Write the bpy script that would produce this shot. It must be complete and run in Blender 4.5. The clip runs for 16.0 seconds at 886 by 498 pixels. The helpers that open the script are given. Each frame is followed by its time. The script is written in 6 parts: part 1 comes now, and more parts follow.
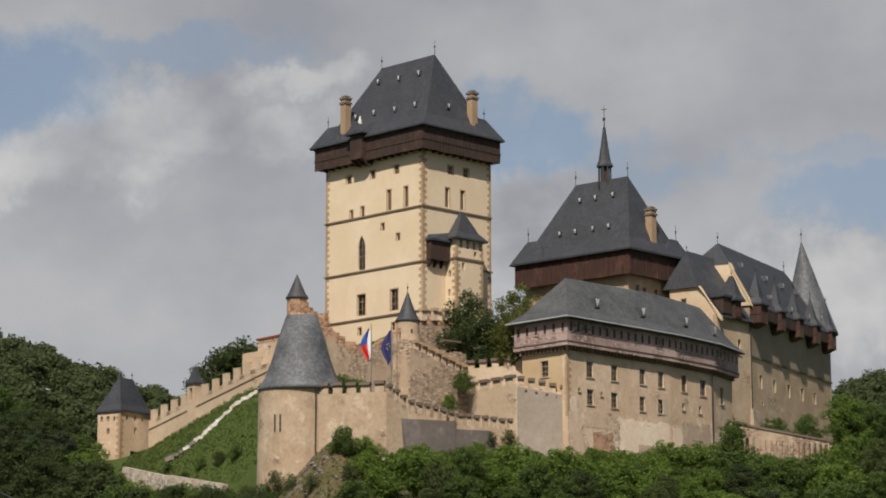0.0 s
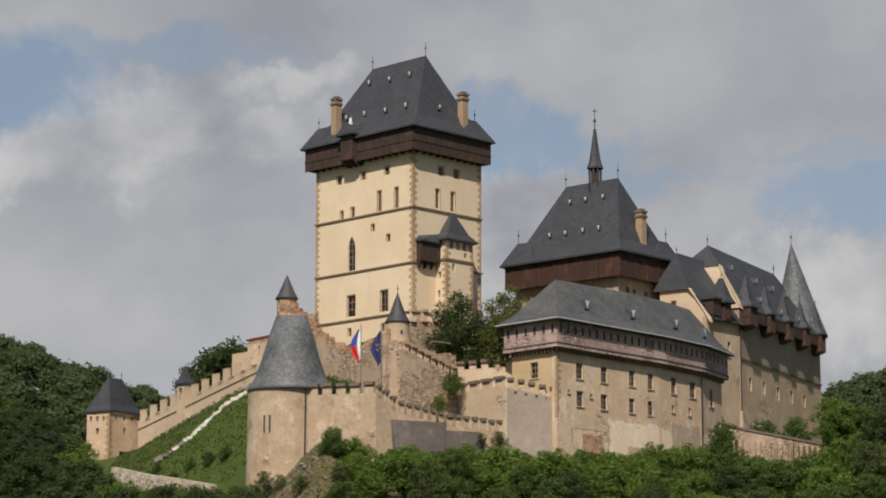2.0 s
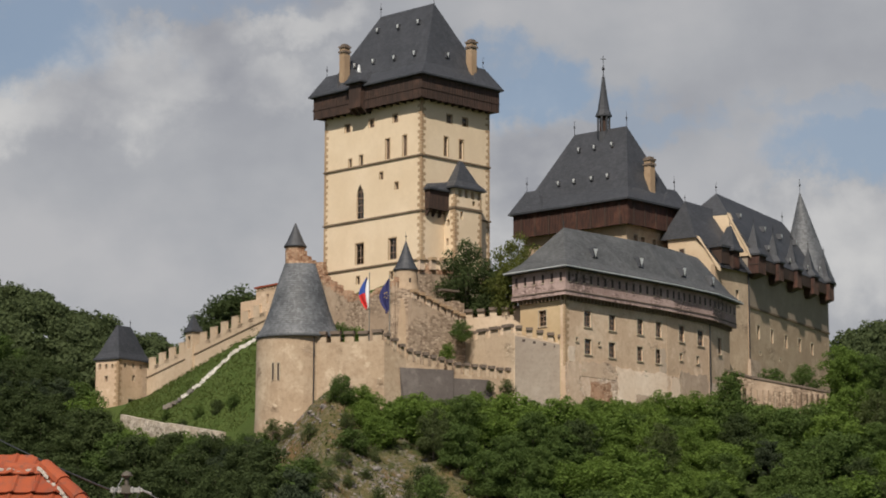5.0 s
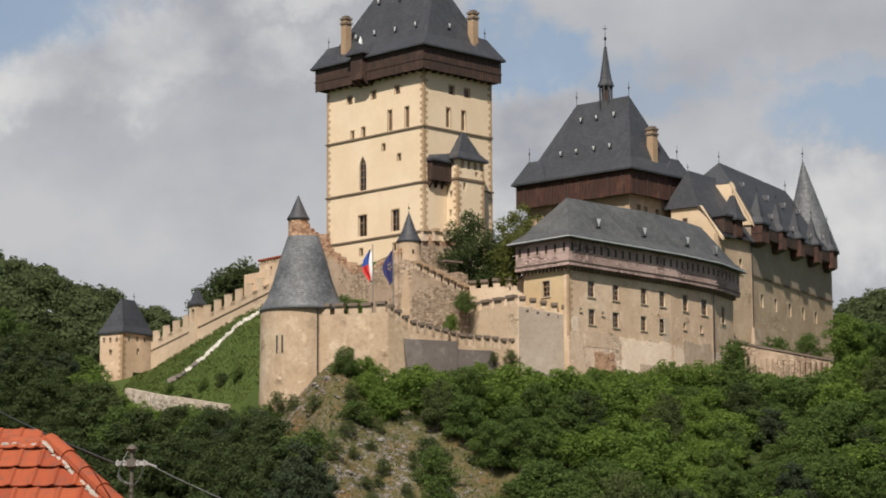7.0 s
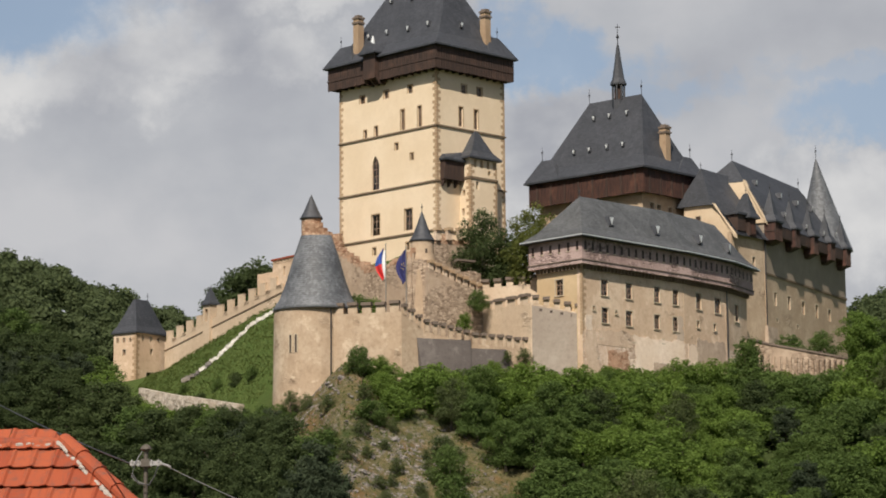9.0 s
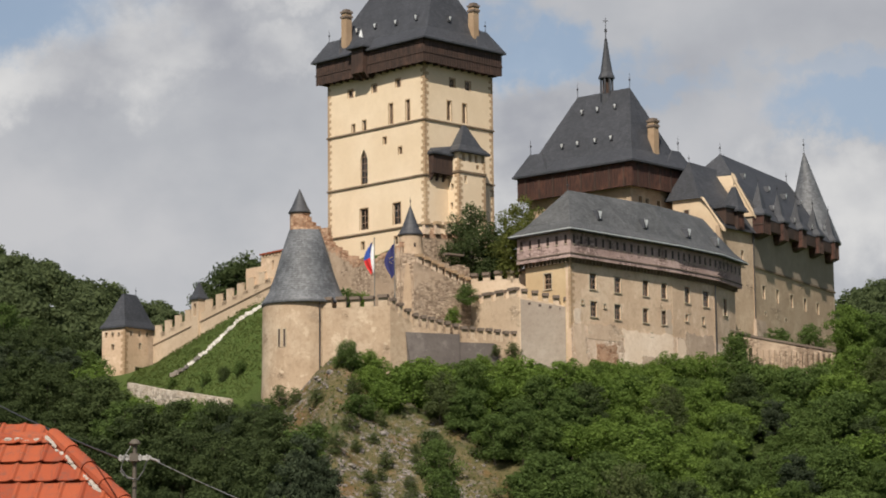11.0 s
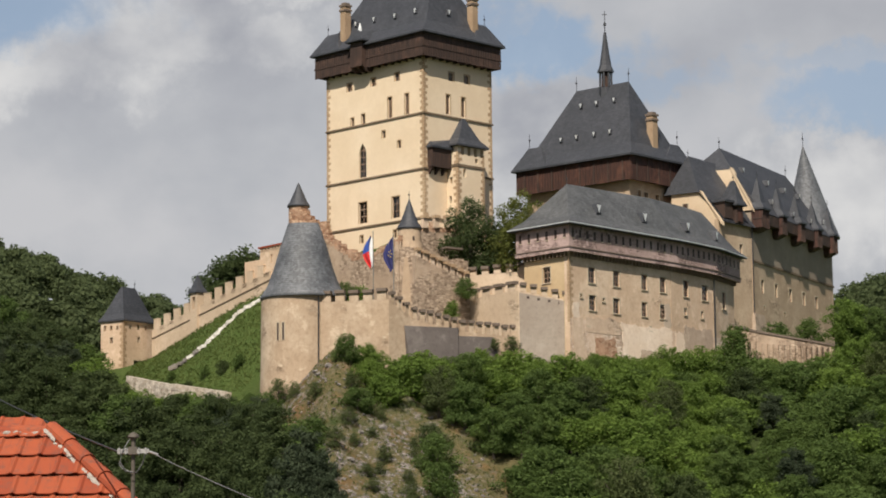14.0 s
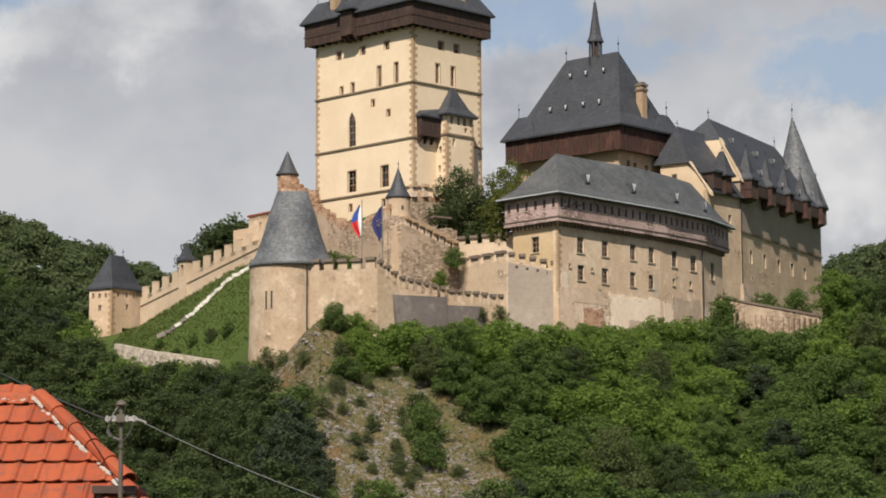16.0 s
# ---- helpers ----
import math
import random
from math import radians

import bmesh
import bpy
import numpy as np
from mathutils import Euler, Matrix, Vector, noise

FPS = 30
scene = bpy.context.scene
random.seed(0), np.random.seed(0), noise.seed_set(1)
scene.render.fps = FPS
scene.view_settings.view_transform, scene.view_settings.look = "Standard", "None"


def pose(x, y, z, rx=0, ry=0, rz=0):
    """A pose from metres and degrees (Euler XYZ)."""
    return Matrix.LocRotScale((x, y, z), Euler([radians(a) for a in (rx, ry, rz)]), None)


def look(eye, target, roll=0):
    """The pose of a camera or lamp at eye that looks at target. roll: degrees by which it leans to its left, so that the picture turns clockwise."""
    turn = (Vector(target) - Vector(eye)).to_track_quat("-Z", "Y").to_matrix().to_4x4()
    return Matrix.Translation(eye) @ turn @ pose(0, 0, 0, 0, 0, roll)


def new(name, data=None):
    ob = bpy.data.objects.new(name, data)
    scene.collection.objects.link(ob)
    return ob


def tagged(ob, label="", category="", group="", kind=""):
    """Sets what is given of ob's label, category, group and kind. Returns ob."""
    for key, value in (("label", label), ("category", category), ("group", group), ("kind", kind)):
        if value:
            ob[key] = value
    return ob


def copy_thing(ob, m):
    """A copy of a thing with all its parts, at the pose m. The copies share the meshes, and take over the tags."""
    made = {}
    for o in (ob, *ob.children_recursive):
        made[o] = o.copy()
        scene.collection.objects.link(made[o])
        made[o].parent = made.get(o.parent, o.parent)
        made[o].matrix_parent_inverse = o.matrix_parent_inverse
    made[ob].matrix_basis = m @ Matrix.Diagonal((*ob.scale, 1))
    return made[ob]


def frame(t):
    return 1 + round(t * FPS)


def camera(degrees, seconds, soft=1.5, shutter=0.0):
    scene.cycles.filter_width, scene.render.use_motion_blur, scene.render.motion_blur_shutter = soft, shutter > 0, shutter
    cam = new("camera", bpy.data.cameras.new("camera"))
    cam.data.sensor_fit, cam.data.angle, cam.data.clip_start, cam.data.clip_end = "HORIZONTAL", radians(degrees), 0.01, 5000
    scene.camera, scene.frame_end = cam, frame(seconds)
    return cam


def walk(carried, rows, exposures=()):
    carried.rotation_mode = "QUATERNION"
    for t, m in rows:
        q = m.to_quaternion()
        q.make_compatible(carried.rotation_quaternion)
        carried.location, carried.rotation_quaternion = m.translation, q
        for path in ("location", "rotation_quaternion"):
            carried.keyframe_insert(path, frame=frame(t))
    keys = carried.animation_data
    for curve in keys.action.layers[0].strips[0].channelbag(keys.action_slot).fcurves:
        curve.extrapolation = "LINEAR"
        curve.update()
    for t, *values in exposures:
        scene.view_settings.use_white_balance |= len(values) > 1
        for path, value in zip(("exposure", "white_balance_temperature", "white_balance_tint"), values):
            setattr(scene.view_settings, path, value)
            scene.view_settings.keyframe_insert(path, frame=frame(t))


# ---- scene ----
# The camera stands in the village and pans and tilts on the castle hill.
cam = camera(20.9, 16.0, soft=1.9)
EYE = 1.7
TURNS = [  # seconds, yaw, pitch, roll in degrees
    (0.0, 0.003, 10.399, -0.101), (0.5, -0.190, 10.751, -0.094), (1.0, -0.086, 10.745, 0.107), (1.5, -0.210, 10.568, 0.117),
    (2.0, -0.236, 10.427, 0.073), (2.5, -0.406, 10.127, -0.060), (3.0, -0.093, 9.904, 0.027), (3.5, -0.157, 10.111, -0.086),
    (4.0, 0.035, 9.858, -0.003), (4.5, -0.011, 9.682, 0.134), (4.7, -0.018, 9.453, 0.145), (6.8, -0.203, 8.658, -0.318),
    (7.0, 0.040, 8.500, -0.290), (7.5, -0.194, 8.347, -0.446), (8.0, 0.294, 8.310, -0.463), (8.5, -0.053, 8.317, -0.454),
    (9.0, 0.356, 8.480, -0.444), (11.5, 0.031, 8.317, -0.592), (12.0, 0.068, 8.353, -0.446), (12.5, -0.015, 8.398, -0.315),
    (13.0, 0.206, 8.422, -0.403), (13.5, 0.007, 8.399, -0.502), (14.0, 0.053, 8.183, -0.535), (14.5, 0.005, 8.088, -0.409),
    (15.0, -0.099, 7.792, -0.344), (15.5, -0.161, 7.583, -0.433), (16.0, -0.212, 7.446, -0.297),
]
walk(cam, [(t, pose(0, 0, EYE, 0, 0, yaw) @ pose(0, 0, 0, 90 + pitch, 0, 0) @ pose(0, 0, 0, 0, 0, roll)) for t, yaw, pitch, roll in TURNS],
     exposures=[(0.0, -0.06), (4.7, -0.07), (6.8, 0.18), (13.0, 0.2), (15.0, 0.22), (16.0, 0.3)])

# ---- sky and sun ----
SUN_EL, SUN_AZ = 48.0, 191.0  # degrees; azimuth clockwise from +y
to_sun = Vector((math.sin(radians(SUN_AZ)) * math.cos(radians(SUN_EL)), math.cos(radians(SUN_AZ)) * math.cos(radians(SUN_EL)), math.sin(radians(SUN_EL))))
sun = new("sun", bpy.data.lights.new("sun", "SUN"))
sun.data.energy, sun.data.angle, sun.data.color = 5.0, radians(0.6), (1.0, 0.91, 0.79)
sun.matrix_world = look(to_sun * 900, (0, 0, 0))

world = bpy.data.worlds.new("sky")
scene.world = world
world.use_nodes = True


class Nodes:
    """Short hand for a node tree."""

    def __init__(self, tree):
        self.tree = tree
        tree.nodes.clear()

    def add(self, kind, values=None, **props):
        n = self.tree.nodes.new(kind)
        if "operation" in props:
            n.operation = props["operation"]
        if "use_clamp" in props:
            n.use_clamp = props["use_clamp"]
        if "data_type" in props:
            n.data_type, n.blend_type = props["data_type"], props["blend_type"]
        if "interpolation_type" in props:
            n.interpolation_type = props["interpolation_type"]
        if "feature" in props:
            n.feature = props["feature"]
        if "bands_direction" in props:
            n.bands_direction = props["bands_direction"]
        for k, v in (values or {}).items():
            if isinstance(v, bpy.types.NodeSocket):
                self.tree.links.new(v, n.inputs[k])
            else:
                n.inputs[k].default_value = v
        return n

    def math(self, op, a, b=0.0, clamp=False):
        return self.add("ShaderNodeMath", {0: a, 1: b}, operation=op, use_clamp=clamp).outputs[0]

    def noise(self, vec, scale, detail=4.0, rough=0.55):
        return self.add("ShaderNodeTexNoise", {"Vector": vec, "Scale": scale, "Detail": detail, "Roughness": rough}).outputs["Fac"]

    def ramp(self, fac, *stops):
        n = self.add("ShaderNodeValToRGB", {"Fac": fac})
        el = n.color_ramp.elements
        while len(el) < len(stops):
            el.new(0.5)
        for e, (p, c) in zip(el, stops):
            e.position = p
            e.color = (c, c, c, 1) if isinstance(c, (int, float)) else (*c, 1)
        return n.outputs["Color"]

    def mix(self, fac, a, b, blend="MIX"):
        n = self.add("ShaderNodeMix", data_type="RGBA", blend_type=blend)
        for i, v in ((0, fac), (6, a), (7, b)):
            if isinstance(v, bpy.types.NodeSocket):
                self.tree.links.new(v, n.inputs[i])
            else:
                n.inputs[i].default_value = v if i == 0 else (*v, 1)
        return n.outputs[2]

    def smooth(self, v, lo, hi):
        n = self.add("ShaderNodeMapRange", {"Value": v, "From Min": lo, "From Max": hi}, interpolation_type="SMOOTHSTEP")
        return n.outputs["Result"]


def build_sky():
    N = Nodes(world.node_tree)
    way = N.add("ShaderNodeTexCoord").outputs["Generated"]
    sky_node = N.add("ShaderNodeTexSky")
    sky_node.sky_type, sky_node.sun_disc = "NISHITA", False
    sky_node.sun_elevation, sky_node.sun_rotation = radians(SUN_EL), radians(SUN_AZ)
    sky_node.dust_density, sky_node.ozone_density = 1.2, 1.5
    sky = sky_node.outputs["Color"]
    # clear gaps between the cumulus: direction, half width, half height
    gaps = [((-0.196, 0.256), 0.068, 0.023, 1.0), ((-0.130, 0.270), 0.06, 0.010, 0.65), ((0.024, 0.239), 0.036, 0.014, 0.85), ((0.050, 0.228), 0.042, 0.014, 0.95), ((0.085, 0.214), 0.028, 0.009, 0.55),
            ((0.180, 0.207), 0.052, 0.015, 0.85), ((0.160, 0.224), 0.04, 0.008, 0.45)]
    sep = N.add("ShaderNodeSeparateXYZ", {0: way})
    sx, sy, sz = sep.outputs
    ahead = N.math("MAXIMUM", sy, 0.05)
    u, v = N.math("DIVIDE", sx, ahead), N.math("DIVIDE", sz, ahead)
    wob = N.noise(way, 20.0, 10, 0.62)
    wob = N.math("SUBTRACT", wob, 0.5)
    wob2 = N.math("SUBTRACT", N.noise(N.add("ShaderNodeVectorMath", {0: way, 1: (3.1, 1.7, 0.4)}).outputs[0], 24.0, 10, 0.62), 0.5)
    uu = N.math("ADD", u, N.math("MULTIPLY", wob, 0.13))
    vv = N.math("ADD", v, N.math("MULTIPLY", wob2, 0.075))
    clear = 0.0
    for (cu, cv), w, h, deep in gaps:
        du = N.math("DIVIDE", N.math("SUBTRACT", uu, cu), w)
        dv = N.math("DIVIDE", N.math("SUBTRACT", vv, cv), h)
        r = N.math("SQRT", N.math("ADD", N.math("MULTIPLY", du, du), N.math("MULTIPLY", dv, dv)))
        g = N.math("MULTIPLY", N.smooth(r, 1.3, 0.5), deep)
        clear = g if clear == 0.0 else N.math("MAXIMUM", clear, g)
    broad = N.smooth(N.noise(way, 3.0, 5, 0.55), 0.56, 0.66)  # scattered cloud elsewhere in the sky
    front = N.math("MULTIPLY", N.smooth(sy, 0.75, 0.9), N.smooth(sz, 0.5, 0.4))
    away = N.math("MULTIPLY", N.math("SUBTRACT", 1.0, broad), N.math("SUBTRACT", 1.0, front))
    puff = N.noise(N.add("ShaderNodeVectorMath", {0: way, 1: (1.0, 1.0, 1.35)}, operation="MULTIPLY").outputs[0], 12.0, 9, 0.5)
    grey = N.ramp(puff, (0.3, (0.32, 0.33, 0.365)), (0.52, (0.405, 0.415, 0.44)), (0.7, (0.485, 0.485, 0.50)))
    # sunlit heads of the cumulus
    heads = [((-0.130, 0.240), 0.055, 0.020), ((-0.085, 0.236), 0.035, 0.014), ((-0.175, 0.226), 0.06, 0.020), ((-0.065, 0.258), 0.03, 0.010), ((0.030, 0.215), 0.035, 0.02),
             ((0.02, 0.185), 0.05, 0.03), ((0.17, 0.165), 0.06, 0.03)]
    lit = 0.0
    for (cu, cv), w, h in heads:
        du = N.math("DIVIDE", N.math("SUBTRACT", uu, cu), w)
        dv = N.math("DIVIDE", N.math("SUBTRACT", vv, cv), h)
        r = N.math("SQRT", N.math("ADD", N.math("MULTIPLY", du, du), N.math("MULTIPLY", dv, dv)))
        g = N.smooth(r, 1.25, 0.35)
        lit = g if lit == 0.0 else N.math("MAXIMUM", lit, g)
    lit = N.math("MULTIPLY", lit, N.smooth(puff, 0.26, 0.6))
    cloud = N.mix(N.math("MULTIPLY", lit, 0.72), grey, (0.68, 0.67, 0.655))
    open_sky = N.mix(1.0, sky, (0.06, 0.06, 0.06), "MULTIPLY")
    blue = N.mix(1.0, sky, (0.085, 0.085, 0.085), "MULTIPLY")
    blue = N.mix(0.35, blue, (0.36, 0.42, 0.5))
    col = N.mix(N.math("MULTIPLY", clear, 0.9), cloud, blue)
    col = N.mix(N.math("MULTIPLY", away, 0.9), col, open_sky)
    bg = N.add("ShaderNodeBackground", {"Color": col, "Strength": 1.0})
    out = N.add("ShaderNodeOutputWorld")
    world.node_tree.links.new(bg.outputs[0], out.inputs[0])


build_sky()


# ---- materials ----
def material(name, build):
    m = bpy.data.materials.new(name)
    m.use_nodes = True
    N = Nodes(m.node_tree)
    place = N.add("ShaderNodeTexCoord").outputs["Object"]
    out = N.add("ShaderNodeOutputMaterial")
    bs = N.add("ShaderNodeBsdfPrincipled")
    surface = build(N, place, bs)
    m.node_tree.links.new((surface or bs).outputs[0], out.inputs[0])
    return m


def setv(N, bs, **values):
    for k, v in values.items():
        k = k.replace("_", " ")
        if isinstance(v, bpy.types.NodeSocket):
            N.tree.links.new(v, bs.inputs[k])
        else:
            bs.inputs[k].default_value = v


def bump(N, height, strength, distance):
    return N.add("ShaderNodeBump", {"Height": height, "Strength": strength, "Distance": distance}).outputs[0]


def plaster(name, base, dark, light, stain, rubble=0.0, rough=0.9):
    """Lime plaster with broad stains, runs of rain water and fine grain; rubble lets the stones show through."""
    def build(N, p, bs):
        broad = N.noise(p, 0.11, 6, 0.6)
        fine = N.noise(p, 1.7, 6, 0.65)
        run = N.noise(N.add("ShaderNodeVectorMath", {0: p, 1: (0.9, 0.9, 0.16)}, operation="MULTIPLY").outputs[0], 1.0, 6, 0.7)
        c = N.mix(N.smooth(broad, 0.4, 0.68), base, light)
        c = N.mix(N.math("MULTIPLY", N.smooth(fine, 0.45, 0.75), 0.5 if rubble else 0.18), c, dark)
        c = N.mix(N.math("MULTIPLY", N.smooth(run, 0.52, 0.8), stain * 0.6), c, dark)
        blot = N.noise(p, 0.33, 7, 0.68)
        c = N.mix(N.math("MULTIPLY", N.smooth(blot, 0.52, 0.66), stain * 0.75), c, tuple(0.5 * (a + b) for a, b in zip(base, dark)))
        c = N.mix(N.math("MULTIPLY", N.smooth(blot, 0.46, 0.36), stain * 0.7), c, tuple(min(0.85, v * 1.12) for v in light))
        h = fine
        if rubble:
            vo = N.add("ShaderNodeTexVoronoi", {"Vector": N.add("ShaderNodeVectorMath", {0: p, 1: (1, 1, 1.7)}, operation="MULTIPLY").outputs[0], "Scale": 1.5, "Randomness": 0.9})
            edge = N.add("ShaderNodeTexVoronoi", {"Vector": N.add("ShaderNodeVectorMath", {0: p, 1: (1, 1, 1.7)}, operation="MULTIPLY").outputs[0], "Scale": 1.5, "Randomness": 0.9}, feature="DISTANCE_TO_EDGE")
            show = N.math("MULTIPLY", N.smooth(N.noise(p, 0.16, 6, 0.62), 0.62 - 0.3 * rubble, 0.72 - 0.3 * rubble), 0.9)
            tone = N.add("ShaderNodeSeparateColor", {0: vo.outputs["Color"]}).outputs[0]
            stone = N.mix(tone, tuple(v * 0.62 for v in dark), tuple(min(0.8, v * 1.12) for v in light))
            stone = N.mix(N.smooth(edge.outputs["Distance"], 0.12, 0.02), stone, tuple(v * 0.8 for v in base))
            c = N.mix(show, c, stone)
            h = N.math("ADD", fine, N.math("MULTIPLY", N.math("MULTIPLY", show, N.smooth(edge.outputs["Distance"], 0.0, 0.15)), 1.5))
        setv(N, bs, Base_Color=c, Roughness=rough, Normal=bump(N, h, 0.6 if rubble else 0.22, 0.10))
        bs.inputs["Specular IOR Level"].default_value = 0.2
    return material(name, build)


def slate(name, base, light):
    def build(N, p, bs):
        broad = N.noise(p, 0.25, 6, 0.6)
        run = N.noise(N.add("ShaderNodeVectorMath", {0: p, 1: (1.3, 1.3, 0.16)}, operation="MULTIPLY").outputs[0], 1.0, 6, 0.65)
        rows = N.add("ShaderNodeTexWave", {"Vector": p, "Scale": 0.9, "Distortion": 1.5, "Detail": 3.0, "Detail Scale": 3.0}, bands_direction="Z").outputs["Fac"]
        fine = N.noise(p, 4.0, 4, 0.7)
        cell = N.add("ShaderNodeTexVoronoi", {"Vector": N.add("ShaderNodeVectorMath", {0: p, 1: (1.0, 1.0, 1.6)}, operation="MULTIPLY").outputs[0], "Scale": 2.2, "Randomness": 0.8})
        tone = N.add("ShaderNodeSeparateColor", {0: cell.outputs["Color"]}).outputs[0]
        c = N.mix(N.smooth(broad, 0.35, 0.7), base, light)
        c = N.mix(N.math("MULTIPLY", N.smooth(tone, 0.55, 1.0), 0.3), c, tuple(min(1, v * 1.7) for v in light))
        c = N.mix(N.math("MULTIPLY", N.smooth(tone, 0.4, 0.0), 0.4), c, tuple(v * 0.5 for v in base))
        c = N.mix(N.math("MULTIPLY", N.smooth(run, 0.5, 0.75), 0.45), c, tuple(min(1, v * 2.0) for v in light))
        c = N.mix(N.math("MULTIPLY", rows, 0.22), c, tuple(v * 0.45 for v in base))
        c = N.mix(N.math("MULTIPLY", N.smooth(fine, 0.4, 0.8), 0.4), c, tuple(v * 0.5 for v in base))
        setv(N, bs, Base_Color=c, Roughness=0.62, Normal=bump(N, N.math("ADD", rows, fine), 0.35, 0.06))
    return material(name, build)


def timber(name, base, dark, worn):
    def build(N, p, bs):
        grain = N.noise(N.add("ShaderNodeVectorMath", {0: p, 1: (2.2, 2.2, 0.25)}, operation="MULTIPLY").outputs[0], 1.6, 5, 0.6)
        broad = N.noise(p, 0.35, 4, 0.6)
        c = N.mix(N.smooth(grain, 0.35, 0.7), dark, base)
        c = N.mix(N.math("MULTIPLY", N.smooth(broad, 0.5, 0.75), 0.6), c, worn)
        setv(N, bs, Base_Color=c, Roughness=0.8, Normal=bump(N, grain, 0.5, 0.05))
    return material(name, build)


def plain(name, base, rough=0.6, metal=0.0, vary=0.25, scale=3.0):
    def build(N, p, bs):
        n = N.noise(p, scale, 5, 0.6)
        c = N.mix(n, tuple(v * (1 - vary) for v in base), tuple(min(1, v * (1 + vary)) for v in base))
        setv(N, bs, Base_Color=c, Roughness=rough, Metallic=metal, Normal=bump(N, n, 0.25, 0.02))
    return material(name, build)


def foliage(name, base, light, dark):
    """Leaves: tone by leaf, by tree and by place in the crown; some light passes through."""
    def build(N, p, bs):
        isle = N.add("ShaderNodeNewGeometry").outputs["Random Per Island"]
        tree = N.add("ShaderNodeObjectInfo").outputs["Random"]
        c = N.mix(N.smooth(isle, -0.6, 1.0), dark, base)
        c = N.mix(N.math("MULTIPLY", N.smooth(isle, 0.55, 1.0), 0.4), c, light)
        c = N.mix(N.math("MULTIPLY", N.smooth(tree, 0.2, 1.0), 0.4), c, light)
        c = N.mix(N.math("MULTIPLY", N.smooth(N.noise(p, 0.35, 3), 0.45, 0.7), 0.5), c, dark)
        setv(N, bs, Base_Color=c, Roughness=0.75)
        bs.inputs["Specular IOR Level"].default_value = 0.15
        tr = N.add("ShaderNodeBsdfTranslucent", {"Color": c})
        return N.add("ShaderNodeMixShader", {0: 0.5, 1: bs.outputs[0], 2: tr.outputs[0]})
    return material(name, build)


def ground_soil():
    def build(N, p, bs):
        nz = N.add("ShaderNodeSeparateXYZ", {0: N.add("ShaderNodeNewGeometry").outputs["Normal"]}).outputs[2]
        broad, mid, fine = N.noise(p, 0.05, 5), N.noise(p, 0.35, 6, 0.65), N.noise(p, 1.8, 6, 0.7)
        grass = N.mix(N.smooth(fine, 0.35, 0.7), (0.046, 0.072, 0.018), (0.092, 0.120, 0.034))
        dry = N.mix(N.smooth(fine, 0.35, 0.7), (0.080, 0.074, 0.034), (0.160, 0.122, 0.062))
        rock = N.mix(N.smooth(fine, 0.35, 0.65), (0.075, 0.068, 0.066), (0.27, 0.24, 0.225))
        def outcrop(cx, cy, rx, ry):
            v = N.add("ShaderNodeVectorMath", {0: p, 1: (cx, cy, 0)}, operation="SUBTRACT").outputs[0]
            v = N.add("ShaderNodeVectorMath", {0: v, 1: (1 / rx, 1 / ry, 0)}, operation="MULTIPLY").outputs[0]
            r = N.add("ShaderNodeVectorMath", {0: v}, operation="LENGTH").outputs["Value"]
            return N.smooth(N.math("ADD", r, N.math("MULTIPLY", N.math("SUBTRACT", mid, 0.5), 1.6)), 1.15, 0.7)
        turf = N.mix(N.smooth(mid, 0.4, 0.65), grass, (0.058, 0.088, 0.022))
        worn = N.math("MAXIMUM", outcrop(-3, 341, 19, 29), N.math("MAXIMUM", outcrop(-20, 370, 9, 15), outcrop(29, 343, 5, 10)))
        # the slope's turf turns darker towards the valley
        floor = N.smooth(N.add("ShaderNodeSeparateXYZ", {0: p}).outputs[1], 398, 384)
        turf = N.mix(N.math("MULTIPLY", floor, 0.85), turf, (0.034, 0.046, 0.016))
        dry = N.mix(N.math("MULTIPLY", N.smooth(N.noise(p, 0.2, 5, 0.6), 0.5, 0.66), 0.7), dry, (0.17, 0.095, 0.042))
        c = N.mix(N.math("MULTIPLY", worn, 0.85), turf, dry)
        c = N.mix(N.math("MULTIPLY", N.math("MULTIPLY", N.smooth(N.noise(p, 0.75, 8, 0.78), 0.48, 0.58), N.smooth(broad, 0.36, 0.52)), worn), c, rock)
        setv(N, bs, Base_Color=c, Roughness=0.95, Normal=bump(N, N.math("ADD", mid, fine), 0.8, 0.3))
        bs.inputs["Specular IOR Level"].default_value = 0.1
    return material("hill_ground", build)


def rocky(name, dark, light, tint):
    def build(N, p, bs):
        a, b = N.noise(p, 0.9, 7, 0.7), N.noise(p, 0.25, 4)
        c = N.mix(N.smooth(a, 0.35, 0.68), dark, light)
        c = N.mix(N.math("MULTIPLY", N.smooth(b, 0.45, 0.7), 0.6), c, tint)
        setv(N, bs, Base_Color=c, Roughness=0.95, Normal=bump(N, a, 0.9, 0.25))
    return material(name, build)


